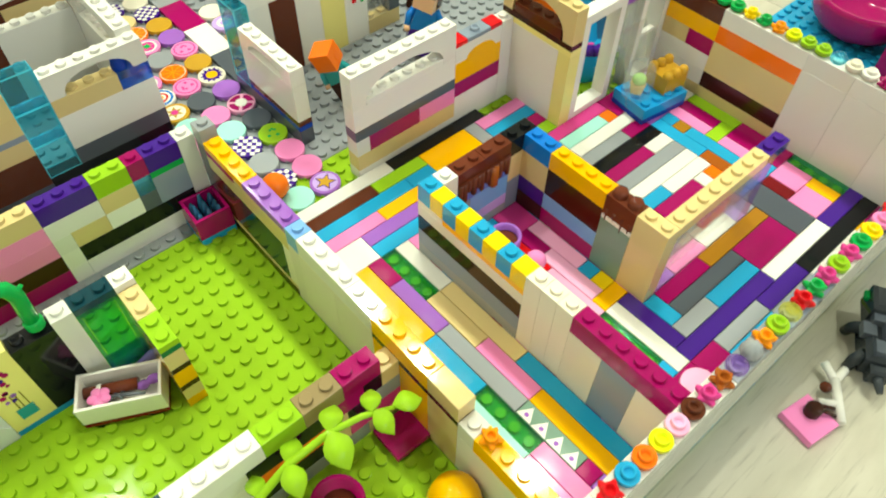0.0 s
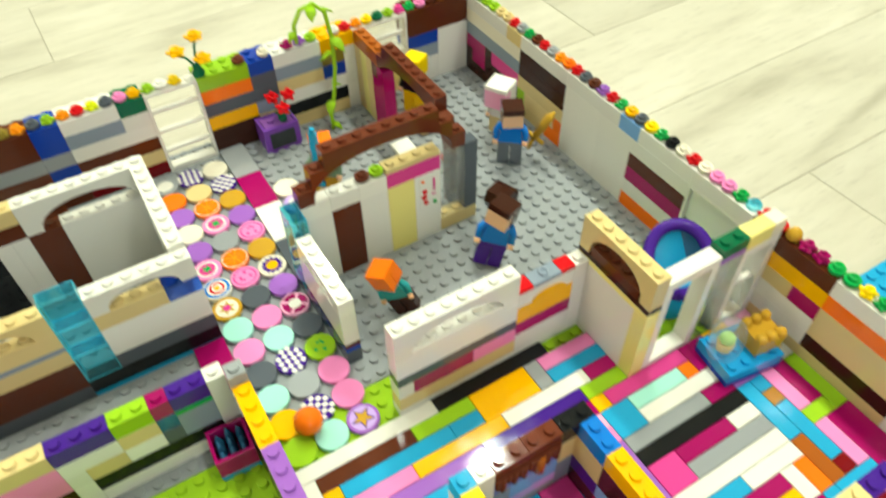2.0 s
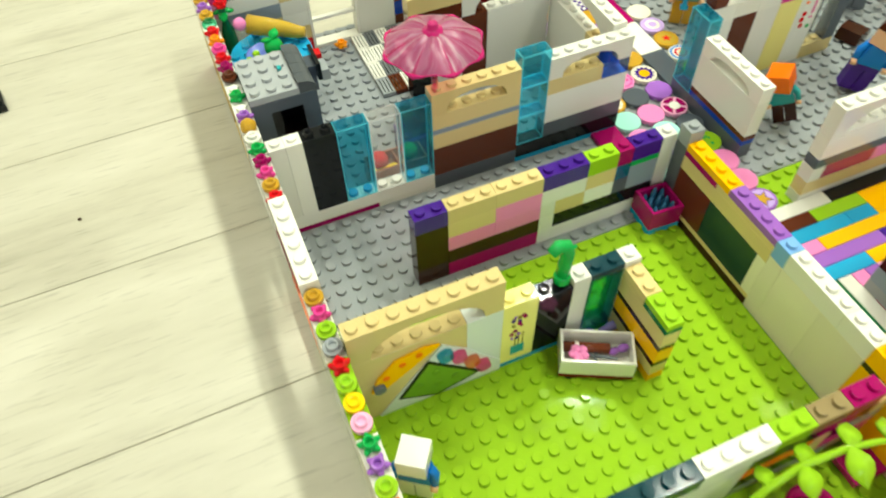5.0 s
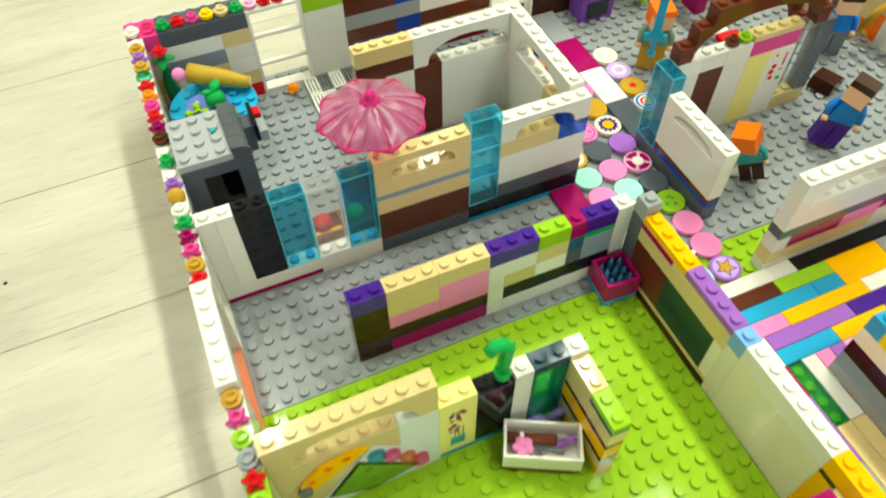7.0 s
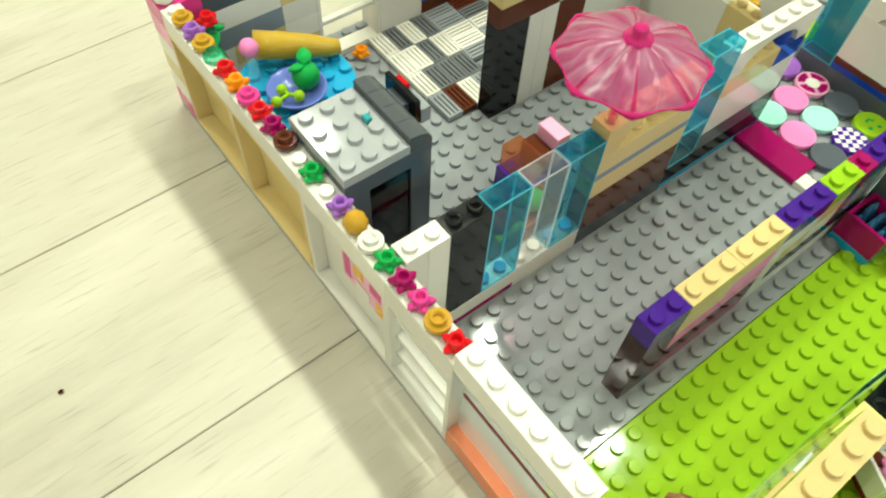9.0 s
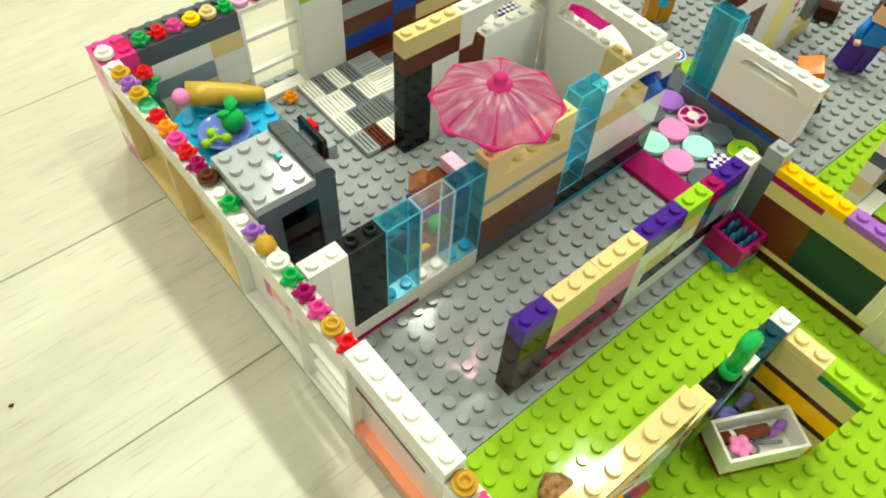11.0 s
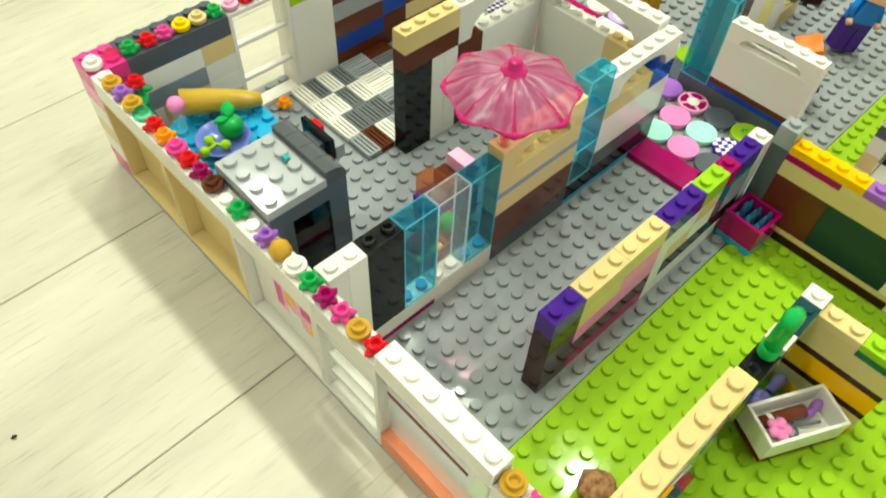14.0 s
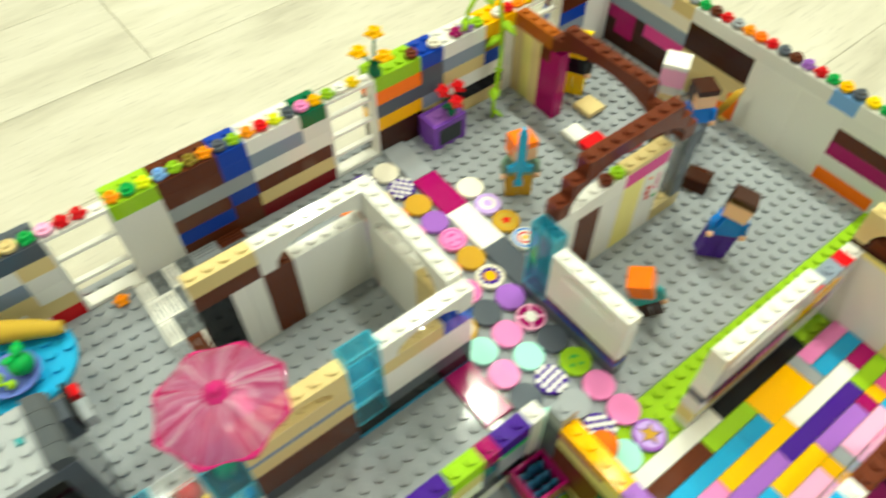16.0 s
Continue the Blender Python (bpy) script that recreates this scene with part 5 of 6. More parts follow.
# ---- lime room ----
def cart():
    t = thing("cart", "white open toy cart on a red-brown base, filled with tools", "cart", 13.85, -34.95, 0, -27)
    part("base", Kit().b(-2, -1.02, 0.35, 2, 1.02, 0.6), "dark_red", t, "red-brown base plate")
    for x in (-1.3, 1.3):
        for y in (-0.85, 0.85):
            g = Kit()
            g.rod([(x, y - 0.12, 0.34), (x, y + 0.12, 0.34)], 0.36, 14)
            part("wheel", g, "black", t)
    w = 0.16
    part("tub", Kit().b(-2, -1.02, 0.62, 2, -1.02 + w, 1.75).b(-2, 1.02 - w, 0.62, 2, 1.02, 1.75).b(-2, -1.02 + w, 0.62, -2 + w, 1.02 - w, 1.75).b(2 - w, -1.02 + w, 0.62, 2, 1.02 - w, 1.75).b(-2 + w, -1.02 + w, 0.62, 2 - w, 1.02 - w, 0.75), "white", t)
    r = thing("rolling_pin", "brown toy cylinder with white band in the cart", "rolling pin", 13.5, -34.45, 0.78, -27)
    part("roller", Kit().rod([(-1.25, 0, 0.4), (1.3, 0, 0.4)], 0.32, 12), "choc", r)
    part("band", Kit().rod([(-0.62, 0, 0.4), (-0.4, 0, 0.4)], 0.34, 12), "white", r)
    f = thing("pink_flower", "pink plastic flower lying in the white cart", "flower", 12.85, -34.75, 0.95, 20)
    g = Kit()
    for k in range(5):
        a = 2 * math.pi * k / 5
        g.bal(0.32 * math.cos(a), 0.32 * math.sin(a), 0.5, 0.26, 0.26, 0.16)
    part("petals", g, "pink", f)
    part("stem", Kit().cyl(0, 0, [(0.2, 0), (0.2, 0.5)], 10), "pink", f)
    s = thing("scissors", "grey plastic toy scissors in the white cart", "scissors", 14.0, -35.1, 0.9, -27)
    for k in (-1, 1):
        part("blade", Kit().rod([(-0.3, 0.1 * k, 0.25), (0.9, 0.35 * k, 0.4)], [0.12, 0.08], 6), "metal_grey", s)
        g = Kit()
        g.rod([(-0.55 + 0.3 * math.cos(a * math.pi / 6), 0.35 * k + 0.28 * math.sin(a * math.pi / 6), 0.25) for a in range(13)], 0.08, 6)
        part("ring", g, "metal_grey", s)
    v = thing("lavender_bow", "lavender plastic bow in the white cart", "bow", 15.0, -35.4, 0.8, -10)
    part("wing", Kit().bal(-0.25, 0.1, 0.35, 0.34, 0.22, 0.3).bal(0.3, 0.15, 0.4, 0.36, 0.24, 0.3), "lavender", v)
    part("knot", Kit().bal(0, 0.1, 0.4, 0.16), "lavender", v)
    p = thing("lavender_plant", "lavender plastic plant with branching leaves beside the cart", "plant", 15.2, -33.6, 0)
    g = Kit()
    for k in range(5):
        g.leaf(-0.7, 0.1, 0.5, 72 * k, 0.75, 0.5)
    part("rosette", g, "lilac", p)
    part("stem", Kit().rod([(-0.1, 0.1, 0.35), (0.7, 0.12, 0.55), (1.25, 0.15, 0.65)], [0.24, 0.3, 0.26], 8), "lilac", p)
    for y in (-0.35, 0.1, 0.5):
        part("tip", Kit().rod([(1.15, 0.15, 0.62), (1.85, 0.15 + y, 0.75)], [0.22, 0.14], 6), "lilac", p)
    t = thing("trunk_stem", "bent shiny green plastic stem on the black block", "stem", 12.5, -32.5, 4.9)
    part("foot", Kit().cyl(0, 0, [(0.42, 0), (0.44, 0.35), (0.36, 0.45)], 16), "bright_green", t)
    part("bend", Kit().rod([(0, 0, 0.3), (0.05, 0, 1.2), (0.1, 0, 1.9), (-0.1, 0, 2.4), (-0.5, 0, 2.55), (-0.9, -0.05, 2.3)], [0.36, 0.36, 0.36, 0.36, 0.35, 0.3], 12), "bright_green", t)
    part("spur", Kit().rod([(0.1, 0, 1.9), (0.5, 0, 2.2)], [0.16, 0.1], 8), "bright_green", t)


def lime_room_front():
    t = thing("slide", "yellow pierced slanting piece on the tan wall", "slide", 0, 0, 0)
    g = Kit()
    g.prism([(u * U, z * H) for u, z in ((1.7, 2.45), (2.3, 2.35), (5.5, 4.35), (4.7, 4.6), (3.1, 4.35), (2.1, 3.4))], "x", -33.16 * U, -33.02 * U)
    part("board", g, "gold_yellow", t)
    for x, z in ((2.55, 3.35), (3.45, 3.95), (4.35, 4.22)):
        part("hole_plug", Kit().rod([(x, -33.19, z), (x, -33.15, z)], 0.2, 12), "orange", t)
    part("knob", Kit().rod([(2.12, -33.4, 2.8), (2.12, -33.05, 2.8)], 0.32, 12), "metal_grey", t, "grey round knob")
    t = thing("picture_panel", "white panel with a green diamond edged in black", "panel", 0, 0, 0)
    g = Kit()
    g.prism([(u * U, z * H) for u, z in ((1.9, 0.03), (8.98, 0.03), (8.98, 0.9), (7.0, 3.05), (5.6, 4.2))], "x", -33.09 * U, -33.01 * U)
    part("sheet", g, "cool_white", t)
    g = Kit()
    g.prism([(u * U, z * H) for u, z in ((3.0, 1.0), (5.2, 0.05), (7.85, 0.72), (4.8, 3.38))], "x", -33.13 * U, -33.09 * U)
    edge = part("edge", g, "black", t)
    g = Kit()
    g.prism([(u * U, z * H) for u, z in ((3.25, 1.03), (5.2, 0.2), (7.5, 0.78), (4.85, 3.1))], "x", -33.15 * U, -33.13 * U)
    part("diamond", g, "moss", t)
    for x, z in ((4.2, 1.5), (5.3, 1.2), (5.2, 2.2), (6.3, 1.2)):
        part("dot", Kit().rod([(x, -33.2, z), (x, -33.15, z)], 0.24, 12), "moss", t)
    t = thing("bead_row", "row of teal, pink and orange clear round studs", "beads", 0, 0, 0)
    for c, x, z in (("tr_teal", 5.7, 3.45), ("tr_pink", 6.45, 2.95), ("tr_orange", 7.2, 2.1), ("tr_pink", 7.85, 1.4)):
        part("bead", Kit().rod([(x, -33.45, z), (x, -33.1, z)], [0.4, 0.46], 16), c, t)
    t = thing("flower_sticker", "printed purple flowers in a teal pot on yellow", "print", 0, 0, 0)
    r = random.Random(8)
    for k in range(16):
        x, z = 9.5 + 1.0 * r.random(), 2.2 + 1.9 * r.random()
        part("blossom", Kit().rod([(x, -33.03, z), (x, -33.005, z)], 0.09 + 0.06 * r.random(), 7), r.choice(["lavender", "magenta", "olive", "purple"]), t)
    part("pot", Kit().b(9.6, -33.03, 0.9, 10.4, -33.005, 1.6, 0), "teal_light", t)
    for x in (9.8, 10.0, 10.25):
        part("stalk", Kit().b(x, -33.025, 1.6, x + 0.05, -33.005, 2.6, 0), "olive", t)
    one_doll("white cube-headed toy doll in blue on lime studs", 2.3, -37.5, -35, size=0.88, shirt="blue", legs="white", head="white", hair="white")


def lime_corner():
    t = thing("vine", "lime green plastic vine with broad leaves over the wall", "vine", 0, 0, 0)
    part("stem", Kit().rod([(14.3, -45.35, 0.2), (14.4, -45.35, 1.8), (14.9, -45.3, 3.1), (15.9, -45.15, 3.9), (17.45, -45.07, 4.5), (19.37, -45.33, 5.07), (20.8, -45.65, 5.1), (22.2, -46.1, 4.85)],
                          [0.2, 0.2, 0.2, 0.2, 0.19, 0.17, 0.15, 0.1], 8), "lime", t)
    for x, y, z, a, s in ((15.9, -45.15, 3.9, 75, 1.1), (17.45, -45.07, 4.5, 42, 1.25), (17.45, -45.1, 4.5, 256, 1.4), (19.37, -45.3, 5.07, 45, 1.35), (19.37, -45.36, 5.07, 262, 1.65),
                          (21.2, -45.75, 5.05, 55, 1.2), (21.3, -45.8, 5.05, 275, 1.2), (22.1, -46.05, 4.9, -18, 1.3)):
        part("leaf", Kit().leaf(x, y, z + 0.12, a, s, 0.25), "lime", t)
    t = thing("magenta_tile", "square magenta tile lying on lime studs", "tile", 22, -46.2, 0.02)
    part("slab", Kit().b(0, 0, 0.2, 2, 1.95, 0.53), "magenta", t)
    t = thing("ring_pot", "magenta ring-shaped flower pot on lime studs", "pot", 18.5, -46.4, 0.02)
    part("ring", Kit().cyl(0, 0, [(0.8, 0.2), (1.0, 0.6), (1.25, 1.6), (1.2, 1.75), (1.0, 1.7), (0.75, 0.8)], 28), "magenta", t)
    part("soil", Kit().cyl(0, 0, [(0.9, 0.9), (0.85, 1.1), (0.2, 1.15)], 20), "brown", t)
    t = thing("orange_dome", "rounded golden orange dome piece on lime studs", "dome", 22.7, -49.4, 0.02)
    part("dome", Kit().cyl(0, 0, [(1.25, 0.2), (1.3, 0.7), (1.1, 1.3), (0.6, 1.7), (0.1, 1.8)], 28), "gold_yellow", t)


def crust(n, l, b):
    co, no, ramp, bump = n.new("ShaderNodeTexCoord"), n.new("ShaderNodeTexNoise"), n.new("ShaderNodeValToRGB"), n.new("ShaderNodeBump")
    no.inputs["Scale"].default_value, no.inputs["Detail"].default_value = 420.0, 6.0
    ramp.color_ramp.elements[0].position, ramp.color_ramp.elements[0].color = 0.35, (*srgb("7A5230"), 1)
    ramp.color_ramp.elements[1].position, ramp.color_ramp.elements[1].color = 0.65, (*srgb("B4865A"), 1)
    bump.inputs["Strength"].default_value, bump.inputs["Distance"].default_value = 0.6, 0.0006
    l.new(co.outputs["Object"], no.inputs["Vector"])
    l.new(no.outputs["Fac"], ramp.inputs["Fac"])
    l.new(no.outputs["Fac"], bump.inputs["Height"])
    l.new(ramp.outputs["Color"], b.inputs["Base Color"])
    l.new(bump.outputs["Normal"], b.inputs["Normal"])
    b.inputs["Roughness"].default_value = 0.85


def food_pellet():
    t = thing("food_pellet", "lumpy brown food pellet lying on lime studs", "food", 5.15, -30.95, 0.18)
    g = Kit().bal(0, 0, 0.68, 0.87, 0.87, 0.68)
    g.v = [(x * (1 + 0.09 * math.sin(900 * y + 3) + 0.07 * math.sin(1500 * z)), y * (1 + 0.09 * math.sin(800 * x + 1) + 0.06 * math.sin(1700 * z + 2)),
            z * (1 + 0.07 * math.sin(1100 * x + 900 * y))) for x, y, z in g.v]
    part("lump", g, surface("pellet_crust", crust), t)


cart(), lime_room_front(), lime_corner(), food_pellet()


# ---- north-east room ----
one_doll("box-shaped toy doll with blue shirt and purple legs", 42.95, -22.5, -38, lean=-4, side=12, shirt="blue", legs="purple", head_turn=-28)
one_doll("box-shaped toy doll, blue shirt, grey legs, golden sword", 50.6, -14.3, -40, shirt="blue", legs="metal_grey", head_turn=12)
one_doll("orange-headed toy doll with golden legs and azure sword", 36.6, -10.2, -35, shirt="sand_green", legs="gold", head="skin", hair="orange", sword="azure", head_turn=20)
one_doll("orange box-headed small toy doll with teal shirt", 36.3, -23.4, -35, lean=4, side=-22, shirt="teal_light", legs="dark_brown", head="orange", hair="orange", size=0.82, big=1.12, head_turn=-20)
one_doll("yellow-headed toy doll with black and yellow body", 47.6, -4.6, -60, shirt="black", legs="yellow", head="yellow", hair="yellow")
one_doll("white box-headed toy doll against the outer wall", 52.0, -10.7, -60, size=0.74, shirt="white", legs="tan", head="light_pink", hair="white", big=1.65)


def golden_sword():
    t = thing("golden_sword", "golden plastic toy sword held by the doll", "sword", 52.6, -15.0, 1.4, -40)
    part("blade", Kit().rod([(-0.2, 0, 0.2), (0.9, 0.1, 2.0), (1.2, 0.12, 2.4)], [0.34, 0.4, 0.08], 4), "gold", t)
    part("guard", Kit().rod([(-0.75, 0, 0.75), (0.55, 0, -0.15)], 0.22, 4), "gold", t)
    part("grip", Kit().rod([(-0.2, 0, 0.2), (-0.6, 0, -0.6)], 0.18, 6), "gold", t)


golden_sword()


def ne_room():
    t = thing("rock_piece", "flat dark brown rock slab on grey studs", "rock", 46.8, -19.0, 0.1, 20)
    g = Kit()
    g.prism([(0, 0.15 * H), (2.0 * U, 0.15 * H), (1.9 * U, 0.75 * H), (1.4 * U, 0.9 * H), (0.3 * U, 0.85 * H)], "x", 0, 1.8 * U)
    part("slab", g, "dark_brown", t)
    t = thing("flower_box", "violet box with a dark window and red flowers", "flower box", 34.4, -3.3, 0)
    part("box", Kit().b(0, 0, 0.02, 3, 0.25, 2).b(0, 1.75, 0.02, 3, 2, 2).b(0, 0.25, 0.02, 0.25, 1.75, 2).b(2.75, 0.25, 0.02, 3, 1.75, 2).b(0.25, 0.25, 0.02, 2.75, 1.75, 1.7), "violet", t)
    part("window", Kit().b(0.45, -0.04, 0.35, 2.55, 0.0, 1.6, 0), "charcoal", t, "dark window in the front")
    part("studded_lid", Kit().b(0.3, 0.3, 1.72, 2.7, 1.7, 1.98).studs(0.5, 0.5, 2.5, 1.5, 1.98), "lavender", t)
    part("stem", Kit().rod([(2.0, 0.6, 1.9), (2.0, 0.6, 3.0)], 0.3, 8).leaf(2, 0.6, 2.6, 0, 0.8).leaf(2, 0.6, 2.6, 120, 0.8).leaf(2, 0.6, 2.6, 240, 0.8), "dark_green", t)
    for dx, dy, dz in ((-0.5, 0.5, 3.6), (0.8, 0.4, 3.5), (-0.1, -0.6, 3.2)):
        part("stalk", Kit().rod([(2, 0.6, 2.9), (2 + dx, 0.6 + dy, dz)], 0.1, 6), "dark_green", t)
        o = put("flower", flower_mesh("red"), t)
        o.location, o.rotation_euler, o.scale = ((2 + dx) * U, (0.6 + dy) * U, dz * H), (0.4, -0.3, 1), (1.15, 1.15, 1.0)
    t = thing("flower_plant", "three orange flowers on green stems on the wall", "plant", 31.4, -0.5, 6)
    part("base", Kit().cyl(0, 0, [(0.45, 0.02), (0.5, 0.3), (0.3, 0.5), (0.3, 0.8)], 12), "dark_green", t)
    for dx, dy, dz in ((-1.1, 0.1, 1.7), (0.5, 0.5, 2.2), (0.5, -0.5, 1.1)):
        part("stalk", Kit().rod([(0, 0, 0.6), (dx * 0.5, dy * 0.5, dz * 0.8), (dx, dy, dz)], 0.1, 6), "dark_green", t)
        o = put("flower", flower_mesh("gold_yellow"), t)
        o.location, o.scale = (dx * U, dy * U, dz * H), (1.3, 1.3, 1.0)
    t = thing("climbing_vine", "tall lime green plastic vine climbing over the wall", "vine", 0, 0, 0)
    part("stem", Kit().rod([(39.2, -0.9, 6.3), (39.2, -1.0, 7.6), (39.8, -1.2, 8.6), (40.8, -1.4, 8.9), (41.6, -1.6, 8.2), (41.8, -1.8, 6.6), (41.6, -2.2, 4.4), (41.0, -2.6, 2.4), (40.4, -3.0, 1.2), (40.4, -3.0, 0.1)], 0.17, 8), "lime", t)
    for x, y, z, a, s in ((39.3, -1.0, 7.2, 200, 0.9), (40.6, -1.4, 8.8, 250, 1.1), (41.4, -1.6, 8.4, 20, 1.1), (41.7, -1.8, 6.4, 300, 1.3), (41.7, -2.0, 5.4, 150, 1.2), (41.2, -2.4, 3.2, 40, 1.0), (40.9, -2.6, 2.2, 220, 1.1), (40.4, -3.0, 0.6, 320, 0.8)):
        part("leaf", Kit().leaf(x, y, z, a, s, 0.5), "lime", t)
    for k, (c, x0, y0, x1, y1) in enumerate((("red", 43.4, -11.6, 45.4, -9.6), ("white", 43.2, -9.5, 44.8, -7.9), ("tan", 46.2, -8.0, 48.0, -6.2), ("red", 46.0, -12.6, 47.5, -11.2))):
        t = thing("floor_tile", words(c) + " square tile lying on the grey studs", "tile", x0, y0, 0.18, 0, "loose tiles on the grey studs")
        part("slab", Kit().b(0, 0, 0, x1 - x0, y1 - y0, 0.33), c, t)


ne_room()


# ---- east and tiled rooms ----
def east_things():
    t = thing("pod_chair", "azure tub chair with a thick purple oval rim", "chair", 51.2, -31.6, 0)
    def oval(f, z0, cz=3.55):
        """Points of the leaning oval rim, drawn in by f towards the height z0."""
        out = []
        for k in range(32):
            q = 2 * math.pi * k / 32
            out.append((f * (-1.15 * math.cos(q) + 1.5 * math.sin(q)), f * (-1.5 * math.cos(q) - 1.15 * math.sin(q)), z0 + f * (cz - z0 - 1.0 * math.cos(q))))
        return out
    def skin(rings):
        g = Kit()
        for ring in rings:
            g.v += [(x * U, y * U, z * H) for x, y, z in ring]
        for i in range(len(rings) - 1):
            for k in range(32):
                j = (k + 1) % 32
                g.face([i * 32 + k, i * 32 + j, (i + 1) * 32 + j, (i + 1) * 32 + k], True)
        return g
    foot = [(1.5 * math.cos(2 * math.pi * k / 32 + 4.07), -1.5 * math.sin(2 * math.pi * k / 32 + 4.07), 0.02) for k in range(32)]
    base = [(x * 1.12, y * 1.12, 1.2) for x, y, z in foot]
    part("tub", skin([oval(0.98, 1.2), base, foot]), "azure", t)
    part("inside", skin([oval(0.1, 1.5), oval(0.5, 1.6), oval(0.8, 1.9), oval(0.97, 2.2)]), "steel_blue", t, "deep blue inside of the tub")
    rim = oval(1.0, 1.2)
    part("rim", Kit().rod(rim + rim[:1], 0.42, 10), "purple", t, "thick purple oval rim")
    part("seat", Kit().bal(-0.25, -0.35, 1.9, 0.75, 0.75, 0.45), "dark_pink", t, "pink seat")
    t = thing("gift_stand", "blue plates with a golden crown and clear cake dome", "gift", 51.6, -37.4, 0.345, -8)
    part("plate", Kit().b(-2, -1.5, 0, 2, 1.5, 0.33), "dark_blue", t)
    part("plate", Kit().b(-2, -1.5, 0.34, 2, 1.5, 1.0).studs(-2, -1.5, 2, 1.5, 1.0), "azure_bright", t)
    c = thing("toy_crown", "golden block crown with points on the blue plates", "crown", 52.7, -37.6, 1.36, -8)
    band = part("band", Kit().b(-0.95, -0.95, 0, 0.95, 0.95, 1.0), "gold", c)
    for x in (-0.7, 0.0, 0.7):
        for y in (-0.7, 0.7):
            part("point", Kit().cyl(x, y, [(0.36, 1.0), (0.34, 1.2), (0.24, 1.36), (0.1, 1.4)], 10), "gold", band)
    d = thing("cake_dome", "cupcake with green icing under a clear plastic dome", "cake dome", 50.4, -37.0, 1.36, -8)
    part("cake", Kit().cyl(0, 0, [(0.4, 0.02), (0.55, 0.7), (0.5, 0.8)], 14), "tan", d)
    part("icing", Kit().bal(0, 0, 1.0, 0.5, 0.5, 0.4), "pale_lime", d)
    part("dome", Kit().cyl(0, 0, [(1.0, 0.02), (1.0, 1.4), (0.85, 1.9), (0.4, 2.2), (0.1, 2.25)], 24), "tr_clear", d)
    t = thing("clear_panel", "large clear plastic panel leaning by the white frame", "panel", 50.2, -35.6, 0.345, 0)
    g = Kit()
    g.v += [(x * U, y * U, z * H) for x, y, z in ((-0.8, -1.6, 0.1), (1.6, -1.4, 0.1), (2.0, 0.4, 4.6), (-0.4, 0.4, 4.6), (-0.8, -1.7, 0.1), (1.6, -1.5, 0.1), (2.0, 0.3, 4.6), (-0.4, 0.3, 4.6))]
    g.face([3, 2, 1, 0]), g.face([4, 5, 6, 7])
    part("sheet", g, "tr_clear", t)
    t = thing("cup", "lavender toy cup with brown drink and a handle", "cup", 33.9, -41.0, 0.345)
    part("mug", Kit().cyl(0, 0, [(0.6, 0), (0.72, 0.3), (0.85, 1.6), (0.88, 2.3), (0.74, 2.3), (0.7, 1.7)], 26, False), "lavender", t)
    part("drink", Kit().cyl(0, 0, [(0.72, 1.9), (0.5, 2.0), (0.1, 2.02)], 20), "choc", t)
    part("handle", Kit().rod([(-0.5, -0.6, 1.9), (-0.85, -0.95, 1.6), (-0.85, -0.95, 0.9), (-0.5, -0.55, 0.6)], 0.13, 8), "lavender", t)
    t = thing("ice_cream", "pink ice cream ball on a clear cone", "ice cream", 34.3, -43.0, 0.345)
    part("cone", Kit().cyl(0, 0, [(0.45, 0), (0.3, 0.2), (0.25, 0.7), (0.4, 1.3)], 16), "tr_clear", t)
    part("scoop", Kit().bal(0, 0, 1.75, 0.58), "pink", t)
    t = thing("round_tile", "light pink round tile on the floor", "tile", 36.0, -53.2, 0.345)
    part("disc", Kit().cyl(0, 0, [(0.97, 0), (0.985, 0.05), (0.985, 0.28), (0.95, 0.33)], 28), "light_pink", t)


